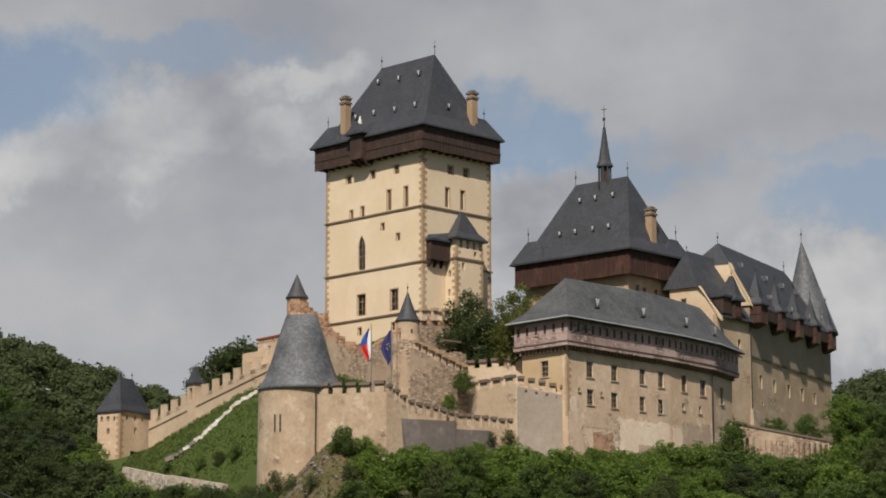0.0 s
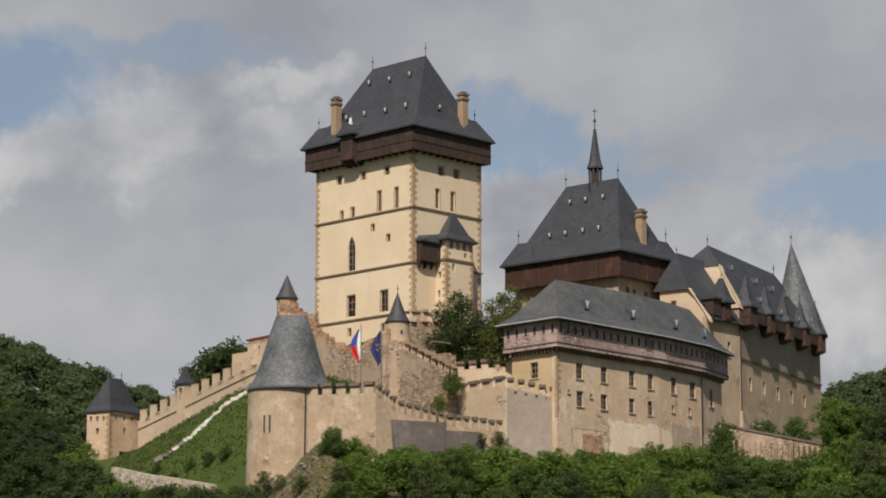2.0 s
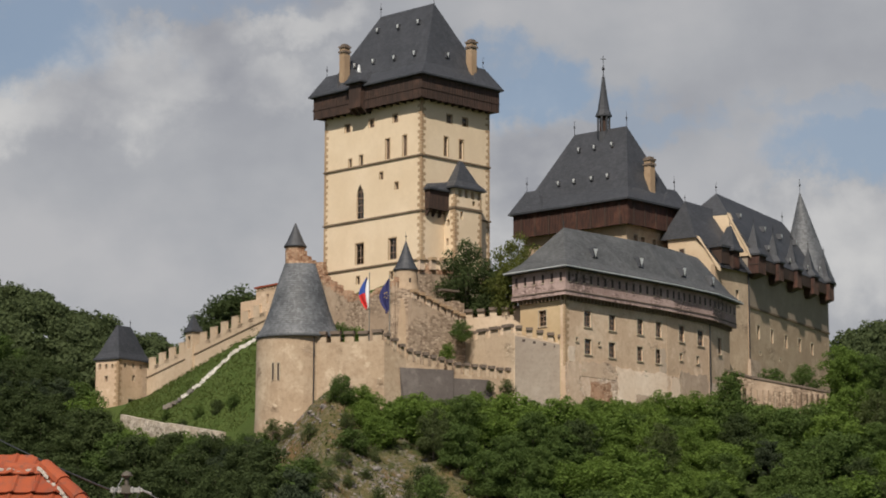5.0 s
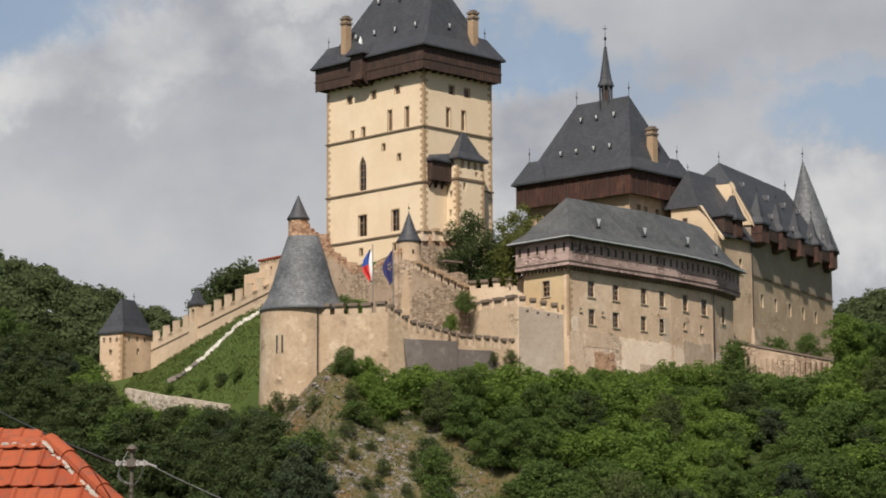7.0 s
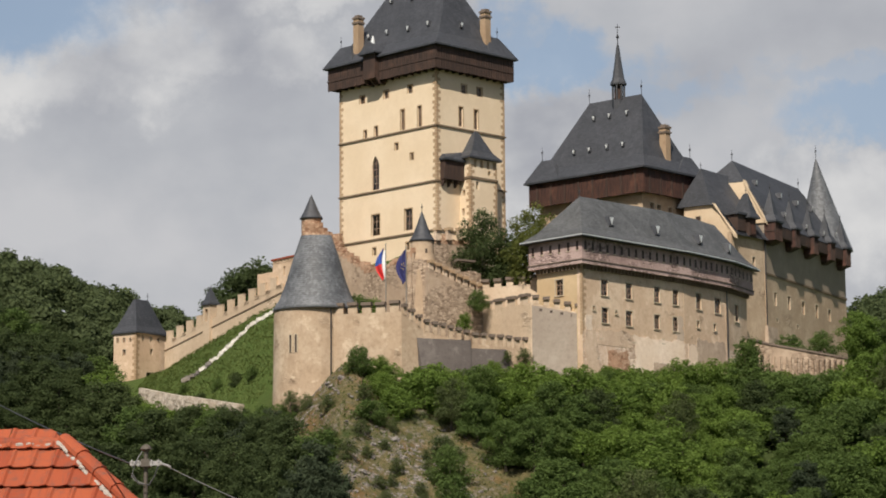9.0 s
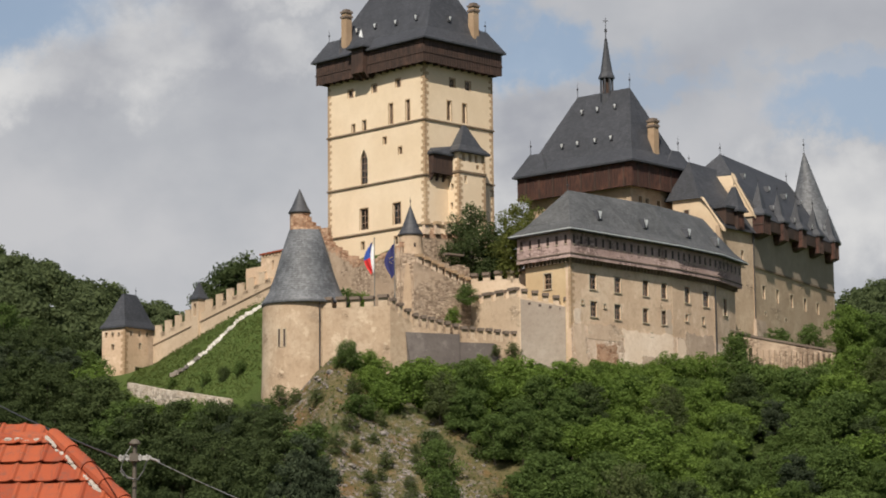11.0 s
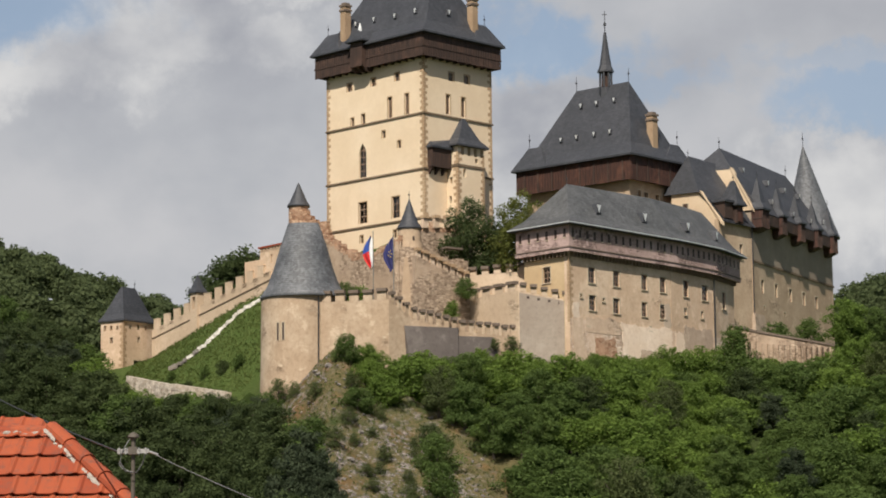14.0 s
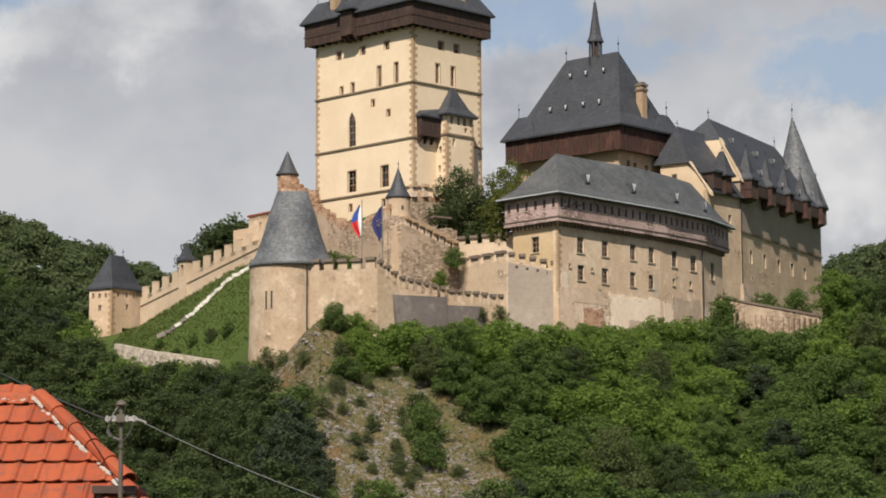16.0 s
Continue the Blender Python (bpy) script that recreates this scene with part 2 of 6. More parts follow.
def tile_clay():
    def build(N, p, bs):
        r = N.add("ShaderNodeObjectInfo").outputs["Random"]
        p = N.add("ShaderNodeVectorMath", {0: p, 1: N.add("ShaderNodeCombineXYZ", {0: N.math("MULTIPLY", r, 37.0), 1: N.math("MULTIPLY", r, 91.0), 2: 0.0}).outputs[0]}, operation="ADD").outputs[0]
        n, f = N.noise(p, 9.0, 6, 0.65), N.noise(p, 40.0, 4, 0.6)
        c = N.mix(N.smooth(r, 0, 1), (0.26, 0.046, 0.014), (0.335, 0.072, 0.024))
        c = N.mix(N.math("MULTIPLY", N.smooth(N.noise(N.add("ShaderNodeVectorMath", {0: p, 1: (14, 3.5, 1)}, operation="MULTIPLY").outputs[0], 1.0, 5, 0.65), 0.48, 0.72), 0.6), c, (0.13, 0.05, 0.033))
        c = N.mix(N.math("MULTIPLY", N.smooth(n, 0.5, 0.72), 0.65), c, (0.11, 0.06, 0.045))
        c = N.mix(N.math("MULTIPLY", N.smooth(f, 0.55, 0.8), 0.12), c, (0.38, 0.20, 0.12))
        setv(N, bs, Base_Color=c, Roughness=0.8, Normal=bump(N, f, 0.3, 0.004))
    return material("clay_tile", build)


def window_glass():
    def build(N, p, bs):
        setv(N, bs, Base_Color=(0.35, 0.38, 0.40, 1), Roughness=0.08)
        bs.inputs["Transmission Weight"].default_value = 1.0
    return material("window_glass", build)


CREAM = plaster("cream_plaster", (0.68, 0.545, 0.385), (0.55, 0.43, 0.30), (0.73, 0.60, 0.44), 0.3)
OCHRE = plaster("ochre_plaster", (0.50, 0.37, 0.22), (0.38, 0.275, 0.16), (0.57, 0.435, 0.27), 0.45)
BUFF = plaster("buff_rough_plaster", (0.57, 0.42, 0.295), (0.40, 0.275, 0.185), (0.67, 0.53, 0.395), 0.85, rubble=0.08)
FOOTWALL = plaster("patched_rubble_foot", (0.57, 0.43, 0.32), (0.40, 0.26, 0.18), (0.72, 0.61, 0.50), 0.8, rubble=0.5)
PALE = plaster("pale_wall_plaster", (0.50, 0.385, 0.275), (0.36, 0.265, 0.185), (0.59, 0.475, 0.355), 0.45, rubble=0.12)
STAINED = plaster("stained_wall_plaster", (0.423, 0.317, 0.221), (0.248, 0.170, 0.110), (0.515, 0.414, 0.308), 1.0, rubble=0.14)
GREYBUFF = plaster("grey_buff_render", (0.30, 0.25, 0.205), (0.21, 0.17, 0.14), (0.38, 0.33, 0.275), 0.5, rubble=0.1)
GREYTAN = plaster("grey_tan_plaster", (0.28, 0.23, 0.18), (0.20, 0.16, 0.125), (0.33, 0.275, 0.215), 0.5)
RUBBLE = plaster("rubble_masonry", (0.36, 0.27, 0.195), (0.26, 0.18, 0.125), (0.46, 0.36, 0.27), 0.4, rubble=0.65)
GREYWALL = plaster("grey_render", (0.12, 0.103, 0.095), (0.075, 0.064, 0.06), (0.18, 0.157, 0.145), 0.9, rubble=0.1)
LIMEPATCH = plaster("pale_lime_patch", (0.66, 0.53, 0.41), (0.50, 0.37, 0.27), (0.74, 0.63, 0.52), 0.6, rubble=0.15)
LIMEGREY = plaster("grey_lime_repair", (0.50, 0.40, 0.31), (0.38, 0.295, 0.225), (0.58, 0.48, 0.385), 0.6, rubble=0.1)
SPECKLE = plaster("pale_worn_stone", (0.52, 0.395, 0.29), (0.37, 0.26, 0.185), (0.63, 0.505, 0.39), 0.8, rubble=0.3)
ROUGHSTONE = plaster("bare_grey_rubble", (0.40, 0.31, 0.235), (0.27, 0.20, 0.15), (0.50, 0.40, 0.31), 0.7, rubble=0.6)
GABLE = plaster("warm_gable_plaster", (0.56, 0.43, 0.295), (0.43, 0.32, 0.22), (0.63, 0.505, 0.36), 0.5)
TAN = plaster("tan_wall_plaster", (0.41, 0.305, 0.21), (0.29, 0.21, 0.15), (0.50, 0.39, 0.28), 0.8, rubble=0.18)
PINK = plaster("pinkish_parapet_plaster", (0.342, 0.244, 0.220), (0.195, 0.134, 0.122), (0.464, 0.348, 0.317), 0.8, rubble=0.5)
QUOIN = plaster("quoin_stone", (0.36, 0.25, 0.155), (0.25, 0.165, 0.10), (0.48, 0.355, 0.23), 0.3)
TRIM = plaster("string_course_stone", (0.15, 0.11, 0.075), (0.11, 0.08, 0.055), (0.20, 0.15, 0.105), 0.3)
BRICK = plaster("broken_brickwork", (0.42, 0.24, 0.15), (0.30, 0.16, 0.10), (0.50, 0.36, 0.25), 0.4, rubble=0.8)
COPING = plain("coping_stone", (0.15, 0.115, 0.09), 0.9, 0, 0.4, 1.2)
SLATE = slate("dark_slate", (0.036, 0.039, 0.046), (0.050, 0.053, 0.062))
SLATE_GREEN = slate("weathered_slate", (0.063, 0.066, 0.068), (0.101, 0.104, 0.107))
SLATE_OLD = slate("streaked_slate", (0.07, 0.075, 0.083), (0.14, 0.147, 0.158))
DARKWOOD = timber("dark_brown_timber", (0.062, 0.034, 0.024), (0.030, 0.018, 0.014), (0.11, 0.058, 0.04))
REDWOOD = timber("red_brown_timber", (0.070, 0.028, 0.018), (0.034, 0.015, 0.011), (0.14, 0.058, 0.036))
FRAMEWOOD = timber("window_frame_wood", (0.27, 0.185, 0.13), (0.17, 0.11, 0.075), (0.36, 0.27, 0.20))
SILL = plain("light_window_stone", (0.45, 0.38, 0.28), 0.85)
LEAD = plain("light_lead_sheet", (0.66, 0.68, 0.68), 0.5, 0.3)
IRON = plain("dark_iron", (0.07, 0.07, 0.075), 0.5, 0.8)
STEEL = plain("galvanised_steel", (0.30, 0.29, 0.26), 0.45, 0.7, 0.35, 20)
RUSTY = plain("brown_painted_steel", (0.10, 0.085, 0.068), 0.7, 0.2, 0.4, 25)
CERAMIC = plain("pale_insulator", (0.30, 0.29, 0.28), 0.65)
RUBBER = plain("black_cable", (0.03, 0.03, 0.03), 0.6)
GREYCABLE = plain("grey_cable", (0.17, 0.17, 0.17), 0.7)
GLASS = window_glass()
CHIMNEY = plaster("chimney_render", (0.32, 0.225, 0.145), (0.21, 0.145, 0.095), (0.39, 0.285, 0.19), 0.6)
WHITESTONE = rocky("white_limestone", (0.45, 0.42, 0.38), (0.78, 0.75, 0.70), (0.60, 0.55, 0.48))
ROCK = rocky("grey_rock", (0.11, 0.098, 0.09), (0.30, 0.275, 0.255), (0.22, 0.17, 0.11))
EARTHWALL = rocky("pale_rubble_wall", (0.30, 0.25, 0.20), (0.62, 0.55, 0.47), (0.45, 0.37, 0.28))
BARK = timber("bark", (0.10, 0.075, 0.055), (0.05, 0.04, 0.03), (0.14, 0.11, 0.08))
# dark green leaves, with shade of the western woods and distance haze mixed in
LEAF_DARK = foliage("dark_leaves", (0.072, 0.099, 0.038), (0.104, 0.138, 0.050), (0.050, 0.072, 0.029))
LEAF_BLUE = foliage("blue_green_leaves", (0.064, 0.088, 0.049), (0.092, 0.116, 0.062), (0.048, 0.064, 0.038))
LEAF = foliage("green_leaves", (0.105, 0.160, 0.043), (0.152, 0.216, 0.059), (0.073, 0.112, 0.035))
LEAF_LIGHT = foliage("bright_leaves", (0.147, 0.224, 0.046), (0.205, 0.293, 0.061), (0.100, 0.151, 0.037))
LEAF_OLIVE = foliage("olive_leaves", (0.106, 0.135, 0.051), (0.151, 0.184, 0.069), (0.076, 0.096, 0.039))
# far leaves are paled: the distance haze is put into their colour
LEAF_HAZED = foliage("hazed_far_leaves", (0.098, 0.128, 0.056), (0.130, 0.160, 0.068), (0.074, 0.098, 0.044))
LEAF_GOLD = foliage("yellow_green_leaves", (0.120, 0.140, 0.034), (0.170, 0.185, 0.048), (0.080, 0.098, 0.028))
GRASS = foliage("grass_blades", (0.107, 0.146, 0.035), (0.161, 0.185, 0.058), (0.068, 0.097, 0.026))
CLAY = tile_clay()
MORTAR = plain("white_mortar", (0.36, 0.32, 0.28), 0.95, 0, 0.35, 14)
# dark boards; also plates that paint the darkness of small openings
BOARD_AND_HOLE = plain("stained_board_and_hole_shade", (0.05, 0.03, 0.022), 0.6, 0, 0.3, 8)
SOIL = ground_soil()
F_WHITE, F_RED, F_BLUE = (plain("flag_cloth_" + n, c, 0.8, 0, 0.08) for n, c in (("white", (0.75, 0.75, 0.75)), ("red", (0.62, 0.03, 0.03)), ("blue", (0.03, 0.08, 0.35))))
F_NAVY, F_GOLD = plain("flag_cloth_navy", (0.028, 0.03, 0.12), 0.8, 0, 0.08), plain("flag_cloth_gold", (0.7, 0.5, 0.08), 0.8, 0, 0.08)


# ---- building blocks ----
ROOT = {}


def thing(name, loc, label, category, group="", kind=""):
    e = new(name)
    e.location = loc
    ROOT[e] = Vector(loc)
    return tagged(e, label, category, group, kind)


def mesh_data(name, V, Fs, mat, smooth=False):
    me = bpy.data.meshes.new(name)
    me.from_pydata([tuple(v) for v in V], [], Fs)
    for m in mat if isinstance(mat, (list, tuple)) else (mat,):
        me.materials.append(m)
    bm = bmesh.new()
    bm.from_mesh(me)
    bmesh.ops.remove_doubles(bm, verts=bm.verts, dist=1e-4)
    bmesh.ops.recalc_face_normals(bm, faces=bm.faces)
    bm.to_mesh(me)
    bm.free()
    if smooth:
        me.shade_smooth()
    return me


def part(name, geo, mat, parent, label="", smooth=False):
    """One mesh under a thing or a part; geo is (vertices in world places, faces)."""
    r = ROOT[parent]
    ob = new(name, mesh_data(name, [Vector(v) - r for v in geo[0]], geo[1], mat, smooth))
    ob.parent = parent
    ROOT[ob] = r
    return tagged(ob, label)


def solo(name, geo, mat, label, category, group="", kind="", smooth=False):
    """A thing of one mesh, its origin at the middle of its foot."""
    V = [Vector(v) for v in geo[0]]
    lo = Vector([min(v[i] for v in V) for i in range(3)])
    hi = Vector([max(v[i] for v in V) for i in range(3)])
    loc = Vector(((lo.x + hi.x) / 2, (lo.y + hi.y) / 2, lo.z))
    ob = new(name, mesh_data(name, [v - loc for v in V], geo[1], mat, smooth))
    ob.location = loc
    ROOT[ob] = loc
    return tagged(ob, label, category, group, kind)


def join(*geos):
    V, Fs = [], []
    for g in geos:
        k = len(V)
        V += list(g[0])
        Fs += [tuple(i + k for i in f) for f in g[1]]
    return V, Fs


def prism(poly, z0, z1, top=None):
    """A solid on the polygon poly; top: the polygon at z1, where it differs."""
    n = len(poly)
    V = [(*p, z0) for p in poly] + [(*p, z1) for p in (top or poly)]
    return V, [tuple(range(n - 1, -1, -1)), tuple(range(n, 2 * n))] + [(i, (i + 1) % n, n + (i + 1) % n, n + i) for i in range(n)]


def lathe(cx, cy, rings, n=24, rot=0.0, sx=1.0):
    """A turned solid from (radius, z) rings."""
    V, Fs = [], []
    for r, z in rings:
        for i in range(n):
            a = rot + 2 * math.pi * i / n
            V.append((cx + sx * r * math.cos(a), cy + r * math.sin(a), z))
    for k in range(len(rings) - 1):
        Fs += [(k * n + i, k * n + (i + 1) % n, (k + 1) * n + (i + 1) % n, (k + 1) * n + i) for i in range(n)]
    Fs += [tuple(range(n - 1, -1, -1)), tuple(range((len(rings) - 1) * n, len(rings) * n))]
    return V, Fs


class Plan:
    """A building's own plan: x along its right-hand face, y along its left-hand face, both from the near corner."""

    def __init__(self, ox, oy, degrees):
        a = radians(degrees)
        self.o, self.u, self.v = Vector((ox, oy)), Vector((math.cos(a), math.sin(a))), Vector((-math.sin(a), math.cos(a)))

    def at(self, x, y):
        return tuple(self.o + self.u * x + self.v * y)

    def rect(self, x0, x1, y0, y1):
        return [self.at(x0, y0), self.at(x1, y0), self.at(x1, y1), self.at(x0, y1)]

    def box(self, x0, x1, y0, y1, z0, z1):
        return prism(self.rect(x0, x1, y0, y1), z0, z1)


def along(p0, p1):
    d = (Vector(p1) - Vector(p0)).normalized()
    return d, Vector((d.y, -d.x))


def bar(p0, p1, a0, a1, out0, out1, z0, z1):
    """A box on the face p0-p1, from a0 to a1 along it and from out0 to out1 before it."""
    d, n = along(p0, p1)
    o = Vector(p0)
    return prism([tuple(o + d * a + n * b) for a, b in ((a0, out0), (a1, out0), (a1, out1), (a0, out1))], z0, z1)


def slab(p0, p1, z0, z1, thick, openings=()):
    """A wall whose outer face runs from p0 to p1, with openings (a0, a1, z0, z1) right through it."""
    d, n = along(p0, p1)
    o, L = Vector(p0), (Vector(p1) - Vector(p0)).length
    A = sorted({0.0, L, *(v for op in openings for v in op[:2] if 0 < v < L)})
    Z = sorted({z0, z1, *(v for op in openings for v in op[2:] if z0 < v < z1)})
    V, Fs = [], []

    def solid(i, j):
        if not (0 <= i < len(A) - 1 and 0 <= j < len(Z) - 1):
            return False
        a, z = (A[i] + A[i + 1]) / 2, (Z[j] + Z[j + 1]) / 2
        return not any(q[0] < a < q[1] and q[2] < z < q[3] for q in openings)

    def quad(*pts):
        k = len(V)
        for a, b, z in pts:
            p = o + d * a - n * b
            V.append((p.x, p.y, z))
        Fs.append((k, k + 1, k + 2, k + 3))

    for i in range(len(A) - 1):
        for j in range(len(Z) - 1):
            if not solid(i, j):
                continue
            a0, a1, c0, c1 = A[i], A[i + 1], Z[j], Z[j + 1]
            quad((a0, 0, c0), (a1, 0, c0), (a1, 0, c1), (a0, 0, c1))
            quad((a0, thick, c0), (a0, thick, c1), (a1, thick, c1), (a1, thick, c0))
            if not solid(i - 1, j):
                quad((a0, 0, c0), (a0, 0, c1), (a0, thick, c1), (a0, thick, c0))
            if not solid(i + 1, j):
                quad((a1, 0, c0), (a1, thick, c0), (a1, thick, c1), (a1, 0, c1))
            if not solid(i, j - 1):
                quad((a0, 0, c0), (a0, thick, c0), (a1, thick, c0), (a1, 0, c0))
            if not solid(i, j + 1):
                quad((a0, 0, c1), (a1, 0, c1), (a1, thick, c1), (a0, thick, c1))
    return V, Fs


def window(parent, p0, p1, op, depth=0.45, cross=(1, 1), trim=0.16, sill=True, mat=None):
    """A window set in an opening: wooden frame with bars, glass, and a stone surround."""
    a0, a1, z0, z1 = op
    w, f = a1 - a0, 0.13
    bars = [bar(p0, p1, a0, a0 + f, -depth - 0.08, -depth, z0, z1), bar(p0, p1, a1 - f, a1, -depth - 0.08, -depth, z0, z1),
            bar(p0, p1, a0 + f, a1 - f, -depth - 0.08, -depth, z0, z0 + f), bar(p0, p1, a0 + f, a1 - f, -depth - 0.08, -depth, z1 - f, z1)]
    for i in range(cross[0]):
        c = a0 + w * (i + 1) / (cross[0] + 1)
        bars.append(bar(p0, p1, c - 0.08, c + 0.08, -depth - 0.06, -depth + 0.02, z0 + f, z1 - f))
    for i in range(cross[1]):
        c = z0 + (z1 - z0) * (i + 1) / (cross[1] + 1)
        bars.append(bar(p0, p1, a0 + f, a1 - f, -depth - 0.07, -depth + 0.01, c - 0.07, c + 0.07))
    frame_ob = part("window", join(*bars), FRAMEWOOD, parent)
    part("pane", bar(p0, p1, a0 + f * 0.5, a1 - f * 0.5, -depth - 0.05, -depth - 0.03, z0 + f * 0.5, z1 - f * 0.5), GLASS, frame_ob)
    if trim:
        e = 0.05
        t = [bar(p0, p1, a0 - trim, a0, -0.02, e, z0, z1 + trim), bar(p0, p1, a1, a1 + trim, -0.02, e, z0, z1 + trim), bar(p0, p1, a0, a1, -0.02, e, z1, z1 + trim)]
        part("surround", join(*t), mat or SILL, frame_ob)
    if sill:
        part("sill", bar(p0, p1, a0 - trim - 0.05, a1 + trim + 0.05, -0.02, 0.16, z0 - 0.16, z0), mat or SILL, frame_ob)
    return frame_ob


def face_with_windows(parent, name, p0, p1, z0, z1, thick, ops, plaster_mat, **kw):
    part(name, slab(p0, p1, z0, z1, thick, ops), plaster_mat, parent)
    for op in ops:
        big = (op[3] - op[2]) > 2.2
        if op[3] - op[2] > 6:
            window(parent, p0, p1, op, cross=(1, 4), **{**kw, "trim": 0})
            continue
        window(parent, p0, p1, op, cross=(1, 2) if big else (0, 0) if op[1] - op[0] < 1.0 else (1, 1), **kw)


def ring_walls(parent, pts, z0, z1, thick, openings, mats, **kw):
    """Walls round a closed plan (counter-clockwise seen from above); openings by wall number."""
    n = len(pts)
    for i in range(n):
        p0, p1 = Vector(pts[i]), Vector(pts[(i + 1) % n])
        d, _ = along(p0, p1)
        turn = along(p1, pts[(i + 2) % n])[0]
        short = thick * abs(d.x * turn.y - d.y * turn.x)  # butts against the next wall
        face_with_windows(parent, "wall", tuple(p0), tuple(p1 - d * short), z0, z1, thick, openings.get(i, []), mats.get(i, mats[None]), **kw)


def offset(pts, r):
    """A closed counter-clockwise plan moved outwards by r."""
    out, n = [], len(pts)
    for i in range(n):
        a, b, c = Vector(pts[i - 1]), Vector(pts[i]), Vector(pts[(i + 1) % n])
        n1, n2 = along(a, b)[1], along(b, c)[1]
        m = (n1 + n2).normalized()
        out.append(tuple(b + m * (r / max(0.4, m.dot(n1)))))
    return out


def roof_solid(eaves, tops, ze, zt, flare=(0.22, 0.12), lip=0.3):
    """A roof from the eaves' plan to the ridge point given for each corner, swept out a little at the eaves."""
    tops = [(*t, zt) if len(t) == 2 else t for t in tops]
    n = len(eaves)
    R = [[(*p, ze - lip) for p in eaves], [(*p, ze) for p in eaves]]
    for f, h in ([flare] if flare else []):
        R.append([(e[0] + (t[0] - e[0]) * f, e[1] + (t[1] - e[1]) * f, ze + (t[2] - ze) * h) for e, t in zip(eaves, tops)])
    R.append(list(tops))
    V = [v for r in R for v in r]
    Fs = [tuple(range(n - 1, -1, -1))]
    for k in range(len(R) - 1):
        Fs += [(k * n + i, k * n + (i + 1) % n, (k + 1) * n + (i + 1) % n, (k + 1) * n + i) for i in range(n)]
    return V, Fs


def finial(parent, x, y, z, h=2.2):
    part("finial", lathe(x, y, [(0.14, z - 0.3), (0.10, z + 0.1), (0.05, z + 0.2), (0.05, z + h * 0.5), (0.17, z + h * 0.55), (0.17, z + h * 0.62), (0.04, z + h * 0.68), (0.03, z + h)], 8), IRON, parent)


def chimney(parent, x, y, z0, z1, w, deg=45):
    P = Plan(x, y, deg)
    body = part("chimney", P.box(-w / 2, w / 2, -w / 2, w / 2, z0, z1), CHIMNEY, parent)
    part("chimney_cap", join(P.box(-w * 0.62, w * 0.62, -w * 0.62, w * 0.62, z1 - 0.9, z1 - 0.55), P.box(-w * 0.62, w * 0.62, -w * 0.62, w * 0.62, z1, z1 + 0.35), P.box(-w * 0.4, w * 0.4, -w * 0.4, w * 0.4, z1 + 0.35, z1 + 0.7)), COPING, body)


def vent(parent, p, out, s=1.0):
    """A small hooded roof vent with a light front; out is the horizontal way that it faces."""
    o = Vector(out).normalized()
    w = Vector((-o.y, o.x))
    x, y, z = p
    f = Vector((x, y)) + o * 0.55 * s
    b = Vector((x, y)) - o * 0.9 * s
    hw = 0.42 * s
    A, B = f + w * hw, f - w * hw
    hood = part("roof_vent", ([(*A, z - 0.6 * s), (*B, z - 0.6 * s), (*f, z + 0.7 * s), (*(b + w * hw), z - 0.6 * s), (*(b - w * hw), z - 0.6 * s), (*b, z + 0.7 * s)],
                [(0, 1, 2), (5, 4, 3), (0, 2, 5, 3), (1, 4, 5, 2), (0, 3, 4, 1)]), SLATE, parent)
    A, B, g = f + w * hw * 0.9 + o * 0.03, f - w * hw * 0.9 + o * 0.03, f + o * 0.03
    k = o * 0.05
    part("vent_front", ([(*A, z + 0.5 * s), (*B, z + 0.5 * s), (*g, z - 0.5 * s), (*(A + k), z + 0.5 * s), (*(B + k), z + 0.5 * s), (*(g + k), z - 0.5 * s)],
                [(0, 1, 2), (5, 4, 3), (0, 3, 4, 1), (1, 4, 5, 2), (2, 5, 3, 0)]), LEAD, hood)


def merlon_row(parent, p0, p1, zt0, zt1, thick, n, mw, mh, mat, cap=COPING):
    """Merlons along a parapet, each with its own coping; the parapet's top runs from zt0 to zt1."""
    L = (Vector(p1) - Vector(p0)).length
    for i in range(n):
        c = (i + 0.5) / n
        z = zt0 + (zt1 - zt0) * c
        low = min(zt0 + (zt1 - zt0) * (c - mw / L / 2), zt0 + (zt1 - zt0) * (c + mw / L / 2))
        jit = random.uniform(-0.08, 0.08)
        m = part("merlon", bar(p0, p1, c * L - mw / 2, c * L + mw / 2, -thick, 0.0, low - 0.05, z + mh + jit), mat, parent)
        part("coping", bar(p0, p1, c * L - mw / 2 - 0.07, c * L + mw / 2 + 0.07, -thick - 0.2, 0.34, z + mh + jit, z + mh + jit + 0.5), cap, m)


def wall_run(p0, p1, zb0, zb1, zt0, zt1, thick):
    """A length of curtain wall with a sloping top."""
    d, n = along(p0, p1)
    a, b = Vector(p0), Vector(p1)
    q = [a, b, b - n * thick, a - n * thick]
    V = [(*q[0], zb0), (*q[1], zb1), (*q[2], zb1), (*q[3], zb0), (*q[0], zt0), (*q[1], zt1), (*q[2], zt1), (*q[3], zt0)]
    return V, [(3, 2, 1, 0), (4, 5, 6, 7), (0, 1, 5, 4), (1, 2, 6, 5), (2, 3, 7, 6), (3, 0, 4, 7)]


